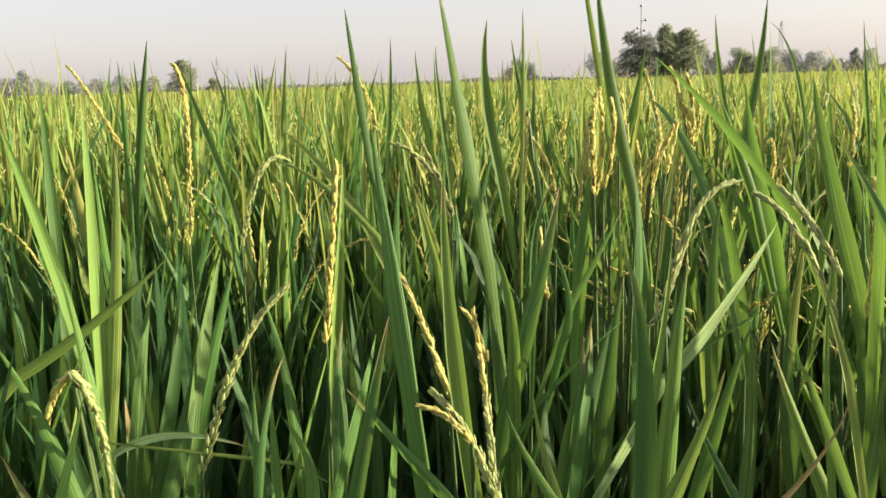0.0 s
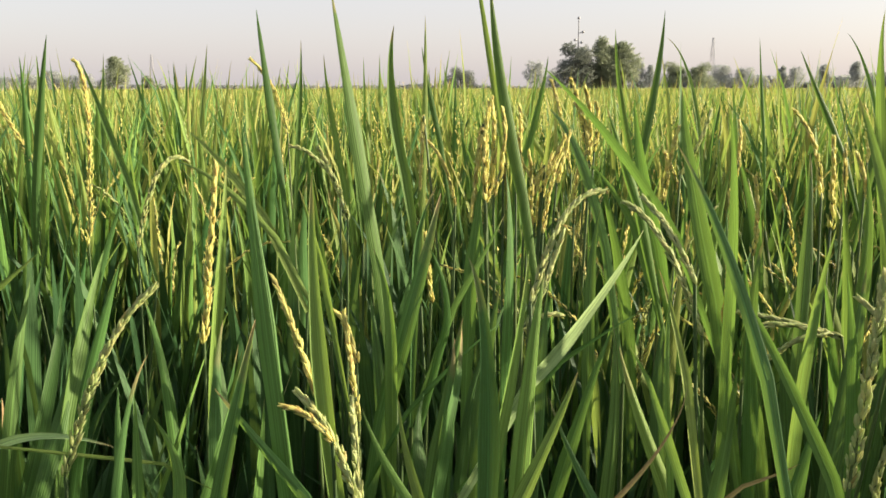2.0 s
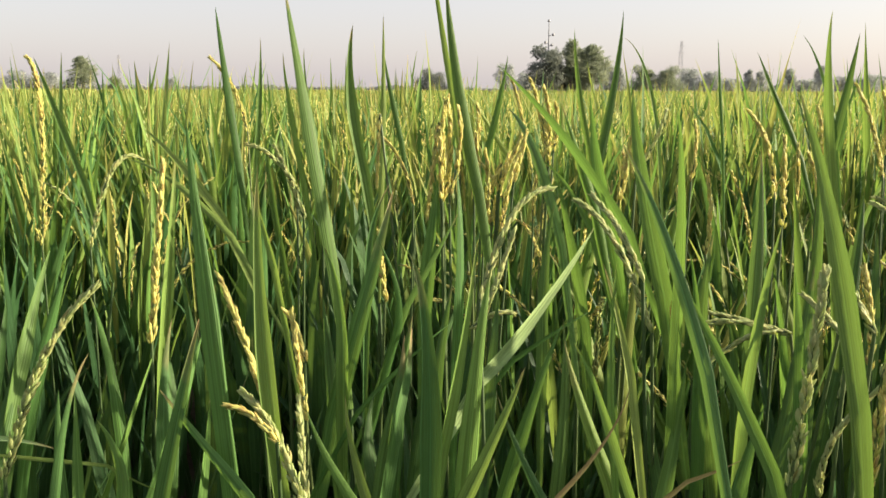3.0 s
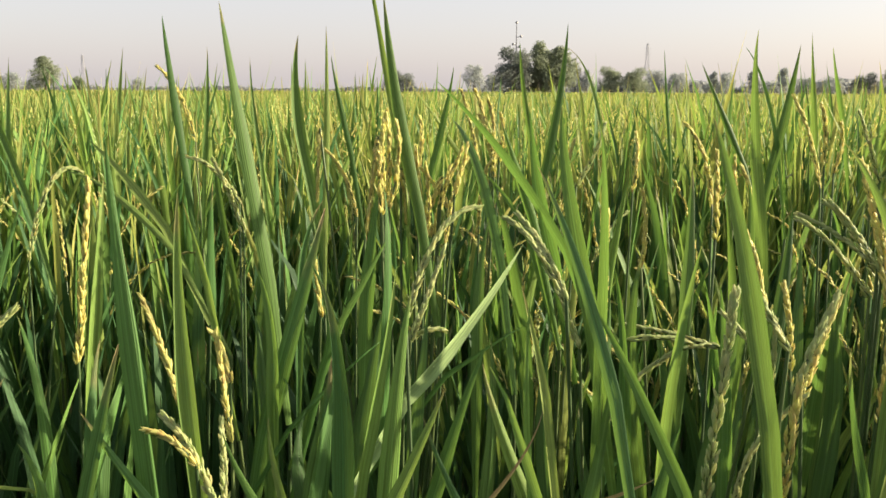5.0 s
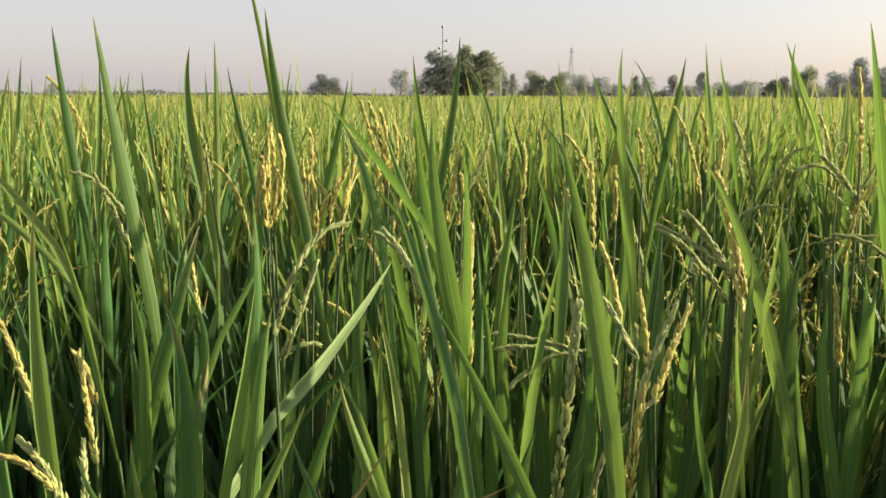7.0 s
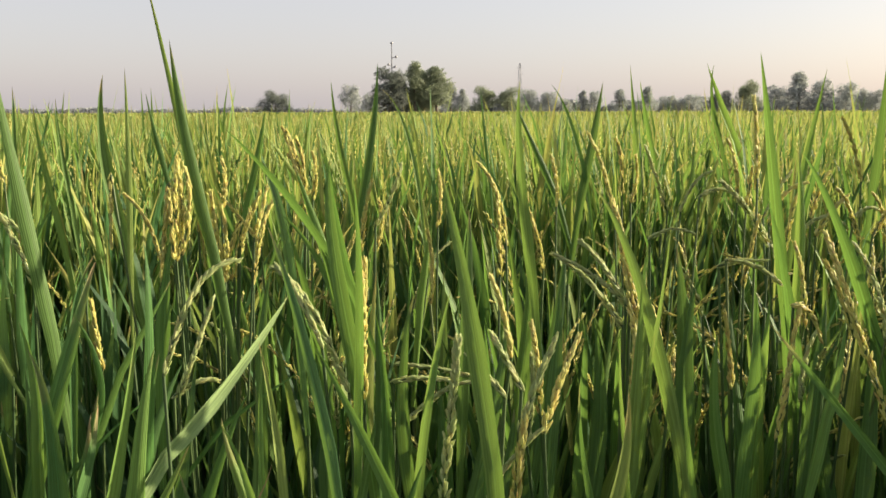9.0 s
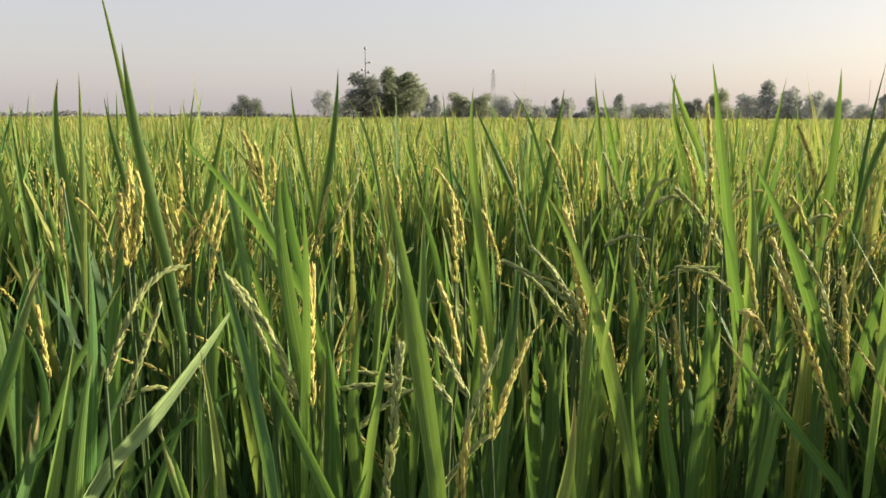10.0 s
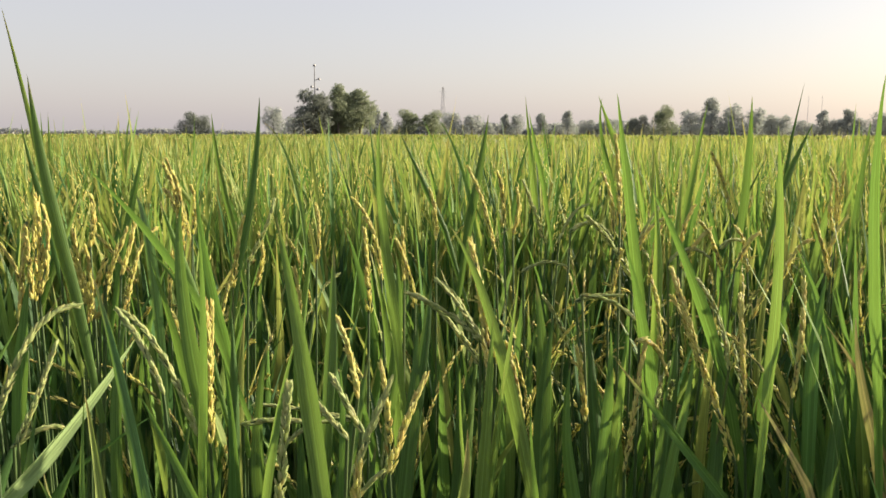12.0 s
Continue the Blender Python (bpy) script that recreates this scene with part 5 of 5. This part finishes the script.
# ---- trees along the edge of the paddy ----
def tree_prototype(seed, kind, form):
    """A tree of unit height and width 0.5..1: trunk, limbs, and a crown of many leaf clumps. form: round, tall or broad."""
    g = np.random.default_rng(seed)
    tree = new("tree")
    line = bow(np.zeros(3), np.array([g.normal(0, 0.03), g.normal(0, 0.03), 0.62]), np.array([g.normal(0, 0.02), 0, 0]), 6)
    p, f = tube(line, np.linspace(0.030, 0.012, 6), 7)
    P, Fc = [p], [f]
    lobes = []
    n = {"round": 9, "tall": 8, "broad": 11}[form]
    for i in range(n):
        s = (i + 0.5) / n
        a = i * 2.4 + g.normal(0, 0.4)
        if form == "tall":
            c = np.array([math.cos(a) * 0.16 * (1.1 - s), math.sin(a) * 0.16 * (1.1 - s), 0.18 + 0.68 * s])
            rad = 0.21 * (1.12 - 0.55 * s)
        elif form == "broad":
            c = np.array([math.cos(a) * 0.36 * (1 - 0.5 * s), math.sin(a) * 0.36 * (1 - 0.5 * s), 0.20 + 0.58 * s])
            rad = 0.27 * (1.05 - 0.35 * s)
        else:
            c = np.array([math.cos(a) * 0.26 * (1 - 0.6 * s), math.sin(a) * 0.26 * (1 - 0.6 * s), 0.20 + 0.62 * s])
            rad = 0.26 * (1.05 - 0.4 * s)
        lobes.append((c + g.normal(0, 0.03, 3), rad * g.uniform(0.8, 1.15)))
        root = line[min(5, 2 + int(3 * s))]
        p, f = tube(bow(root, c, np.array([0, 0, -0.03]), 4), np.linspace(0.011, 0.003, 4), 5)
        Fc.append(f + sum(len(q) for q in P))
        P.append(p)
    child("trunk", mesh_from("trunk", np.concatenate(P), np.concatenate(Fc), M_BARK), tree)
    pts, faces = [], []
    for c, rad in lobes:
        m = 480 if kind == "pale" else 1500
        d = g.normal(size=(m, 3))
        d /= np.linalg.norm(d, axis=1)[:, None]
        pos = c + d * (rad * g.uniform(0.25, 1.0, m) ** 0.4 * (1 + 0.22 * np.sin(d[:, 0] * 7 + d[:, 2] * 9 + seed)))[:, None] * np.array([1, 1, 0.9])
        face = d + 0.55 * g.normal(size=(m, 3))      # the clumps spread outwards
        u = np.cross(face, g.normal(size=(m, 3)))
        u /= np.linalg.norm(u, axis=1)[:, None]
        w = np.cross(face, u)
        w /= np.linalg.norm(w, axis=1)[:, None]
        size = g.uniform(0.012, 0.028, m)[:, None] * (1.0 if kind == "pale" else 0.62)
        k = sum(len(q) for q in pts)
        pts.append(np.stack([pos - u * size, pos + w * size * 0.6, pos + u * size, pos - w * size * 0.6], axis=1).reshape(-1, 3))
        faces.append(np.arange(m * 4).reshape(-1, 4) + k)
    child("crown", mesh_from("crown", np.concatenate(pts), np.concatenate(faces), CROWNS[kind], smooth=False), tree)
    return tree


TREE_LABELS = {
    "dark": "dense dark green tree at the far edge of the paddy",
    "mid": "leafy green tree with a lobed crown beyond the paddy",
    "pale": "pale grey-green tree in the haze beyond the paddy",
}
WIDTH = {"round": 0.62, "tall": 0.38, "broad": 0.90}
TREES = {}


def tree(x, y, top, wide, kind, form):
    """Plants a tree whose top is at that height and whose crown is that wide."""
    key = (kind, form, int(abs(x * 7 + y)) % 2)
    deep = wide / WIDTH[form]
    m = pose(x, y, 0, 0, 0, (x * 37 + y * 11) % 360) @ Matrix.Diagonal((deep, deep, top * 1.02, 1))
    if key not in TREES:
        TREES[key] = tree_prototype(len(TREES) + 5, kind, form)
        tagged(TREES[key], TREE_LABELS[kind], "tree", "trees along the field edge")
        TREES[key].matrix_basis = m
        return TREES[key]
    src = TREES[key]
    keep = src.matrix_basis.copy()
    src.matrix_basis = Matrix.Identity(4)
    made = copy_thing(src, m)
    src.matrix_basis = keep
    return made


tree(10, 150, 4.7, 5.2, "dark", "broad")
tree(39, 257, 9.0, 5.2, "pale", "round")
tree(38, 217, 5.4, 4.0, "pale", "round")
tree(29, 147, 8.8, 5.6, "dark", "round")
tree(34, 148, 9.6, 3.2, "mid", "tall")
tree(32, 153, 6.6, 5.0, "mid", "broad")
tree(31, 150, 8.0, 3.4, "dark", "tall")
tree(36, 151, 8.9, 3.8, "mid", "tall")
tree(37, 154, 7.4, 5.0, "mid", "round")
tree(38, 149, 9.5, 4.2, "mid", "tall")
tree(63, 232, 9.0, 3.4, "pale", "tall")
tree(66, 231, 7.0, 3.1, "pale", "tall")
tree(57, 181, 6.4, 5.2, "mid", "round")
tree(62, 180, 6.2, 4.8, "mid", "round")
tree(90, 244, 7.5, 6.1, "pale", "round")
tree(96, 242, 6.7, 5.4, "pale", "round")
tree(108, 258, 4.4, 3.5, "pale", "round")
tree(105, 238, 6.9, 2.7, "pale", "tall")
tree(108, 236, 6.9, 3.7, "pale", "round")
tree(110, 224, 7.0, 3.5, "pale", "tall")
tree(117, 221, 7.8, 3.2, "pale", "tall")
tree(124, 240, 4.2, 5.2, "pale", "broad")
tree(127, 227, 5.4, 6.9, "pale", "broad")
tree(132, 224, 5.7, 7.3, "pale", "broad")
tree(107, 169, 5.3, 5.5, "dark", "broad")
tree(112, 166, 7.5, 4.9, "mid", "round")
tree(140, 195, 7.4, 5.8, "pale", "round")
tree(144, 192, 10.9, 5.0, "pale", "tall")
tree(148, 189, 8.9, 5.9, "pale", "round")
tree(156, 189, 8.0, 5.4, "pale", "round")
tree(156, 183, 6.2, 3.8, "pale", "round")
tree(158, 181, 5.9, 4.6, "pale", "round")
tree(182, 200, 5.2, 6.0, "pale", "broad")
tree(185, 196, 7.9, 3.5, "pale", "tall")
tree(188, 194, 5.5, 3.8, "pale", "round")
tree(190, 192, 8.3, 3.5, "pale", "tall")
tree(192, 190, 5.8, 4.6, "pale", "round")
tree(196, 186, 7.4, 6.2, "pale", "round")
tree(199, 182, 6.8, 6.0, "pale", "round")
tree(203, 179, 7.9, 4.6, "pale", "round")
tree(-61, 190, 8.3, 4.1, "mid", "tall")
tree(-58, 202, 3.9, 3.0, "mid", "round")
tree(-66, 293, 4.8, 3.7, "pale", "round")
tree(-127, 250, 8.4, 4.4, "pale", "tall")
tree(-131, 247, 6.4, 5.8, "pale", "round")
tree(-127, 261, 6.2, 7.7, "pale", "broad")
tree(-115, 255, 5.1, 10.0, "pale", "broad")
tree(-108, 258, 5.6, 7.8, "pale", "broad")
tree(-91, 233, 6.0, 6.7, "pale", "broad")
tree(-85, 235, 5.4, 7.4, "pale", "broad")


def tree_line(name, az0, az1, dist, low, high, count):
    """A far belt of woods, seen as one low uneven band."""
    g = np.random.default_rng(77)
    az = np.radians(g.uniform(az0, az1, count))
    hump = low + (high - low) * (0.5 + 0.5 * np.sin(az * 61) * np.sin(az * 23 + 1)) * g.uniform(0.6, 1.0, count)
    z = hump * np.sqrt(g.uniform(0.0, 1.0, count))
    r = dist + g.uniform(-8, 8, count)
    pos = np.stack([r * np.sin(az), r * np.cos(az), z], axis=1)
    u = g.normal(size=(count, 3))
    u /= np.linalg.norm(u, axis=1)[:, None]
    w = np.cross(u, g.normal(size=(count, 3)))
    w /= np.linalg.norm(w, axis=1)[:, None]
    size = g.uniform(0.35, 0.8, count)[:, None]
    pts = np.stack([pos - u * size, pos + w * size * 0.7, pos + u * size, pos - w * size * 0.7], axis=1).reshape(-1, 3)
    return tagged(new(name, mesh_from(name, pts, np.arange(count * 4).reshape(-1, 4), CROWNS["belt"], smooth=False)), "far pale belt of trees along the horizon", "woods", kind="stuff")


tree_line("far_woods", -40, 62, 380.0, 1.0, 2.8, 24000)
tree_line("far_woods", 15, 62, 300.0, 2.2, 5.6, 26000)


# ---- masts beyond the paddy ----
def bar(a, b, r, sides=5):
    return tube(np.array([a, b], dtype=float), [r, r], sides)


def antenna_mast(x, y, top):
    ob = tagged(new("antenna_mast"), "thin steel mast with round antennas above the trees", "mast")
    ob.location = (x, y, 0)
    child("pole", mesh_from("pole", *tube(np.array([[0, 0, 0], [0, 0, top * 0.5], [0, 0, top]]), [0.13, 0.10, 0.06], 8), M_METAL), ob)
    for dx, z in ((0.0, top), (0.75, top - 2.3), (-0.55, top - 3.6), (0.55, top - 4.0)):
        drum = child("antenna", mesh_from("antenna", *tube(np.array([[dx, -0.25, z], [dx, -0.2, z], [dx, 0.2, z], [dx, 0.25, z]]), [0.02, 0.22, 0.22, 0.02], 12), M_ZINC), ob, "round drum antenna")
        if dx:
            child("bracket", mesh_from("bracket", *bar((0, 0, z - 0.2), (dx, 0, z), 0.05), M_METAL), drum)
    return ob


def pylon(x, y, top, foot, label):
    """A lattice tower: four raking legs, with crossing braces and arms."""
    ob = tagged(new("pylon"), label, "pylon")
    ob.location = (x, y, 0)
    corner = [(-1, -1), (1, -1), (1, 1), (-1, 1)]
    w = lambda z: foot * (1 - 0.82 * z / top)
    for cx, cy in corner:
        child("leg", mesh_from("leg", *bar((cx * w(0), cy * w(0), 0), (cx * w(top), cy * w(top), top), 0.06), M_ZINC), ob)
    n = 8
    for i in range(n):
        z0, z1 = top * i / n, top * (i + 1) / n
        for k in range(4):
            a, b = corner[k], corner[(k + 1) % 4]
            for c, d in ((a, b), (b, a)):
                child("brace", mesh_from("brace", *bar((c[0] * w(z0), c[1] * w(z0), z0), (d[0] * w(z1), d[1] * w(z1), z1), 0.025, 4), M_ZINC), ob)
    for z in (top * 0.78, top * 0.9):
        child("arm", mesh_from("arm", *bar((-foot * 1.3, 0, z), (foot * 1.3, 0, z), 0.05), M_ZINC), ob)
    return ob


def slim_mast(x, y, top):
    ob = tagged(new("pole"), "slim grey pole standing beyond the far trees", "pole", "slim poles")
    ob.location = (x, y, 0)
    child("shaft", mesh_from("shaft", *tube(np.array([[0, 0, 0], [0, 0, top * 0.6], [0, 0, top]]), [0.09, 0.07, 0.04], 7), M_ZINC), ob)
    child("crossarm", mesh_from("crossarm", *bar((-0.4, 0, top - 0.8), (0.4, 0, top - 0.8), 0.03), M_ZINC), ob)
    return ob


antenna_mast(29.8, 148.0, 12.5)
pylon(141.4, 395.5, 23.0, 1.5, "tall grey lattice pylon far off in the haze")
pylon(-122.0, 433.1, 16.7, 1.2, "faint lattice pylon far off in the haze")
slim_mast(202.6, 221.4, 12.6)
slim_mast(205.6, 218.7, 12.7)
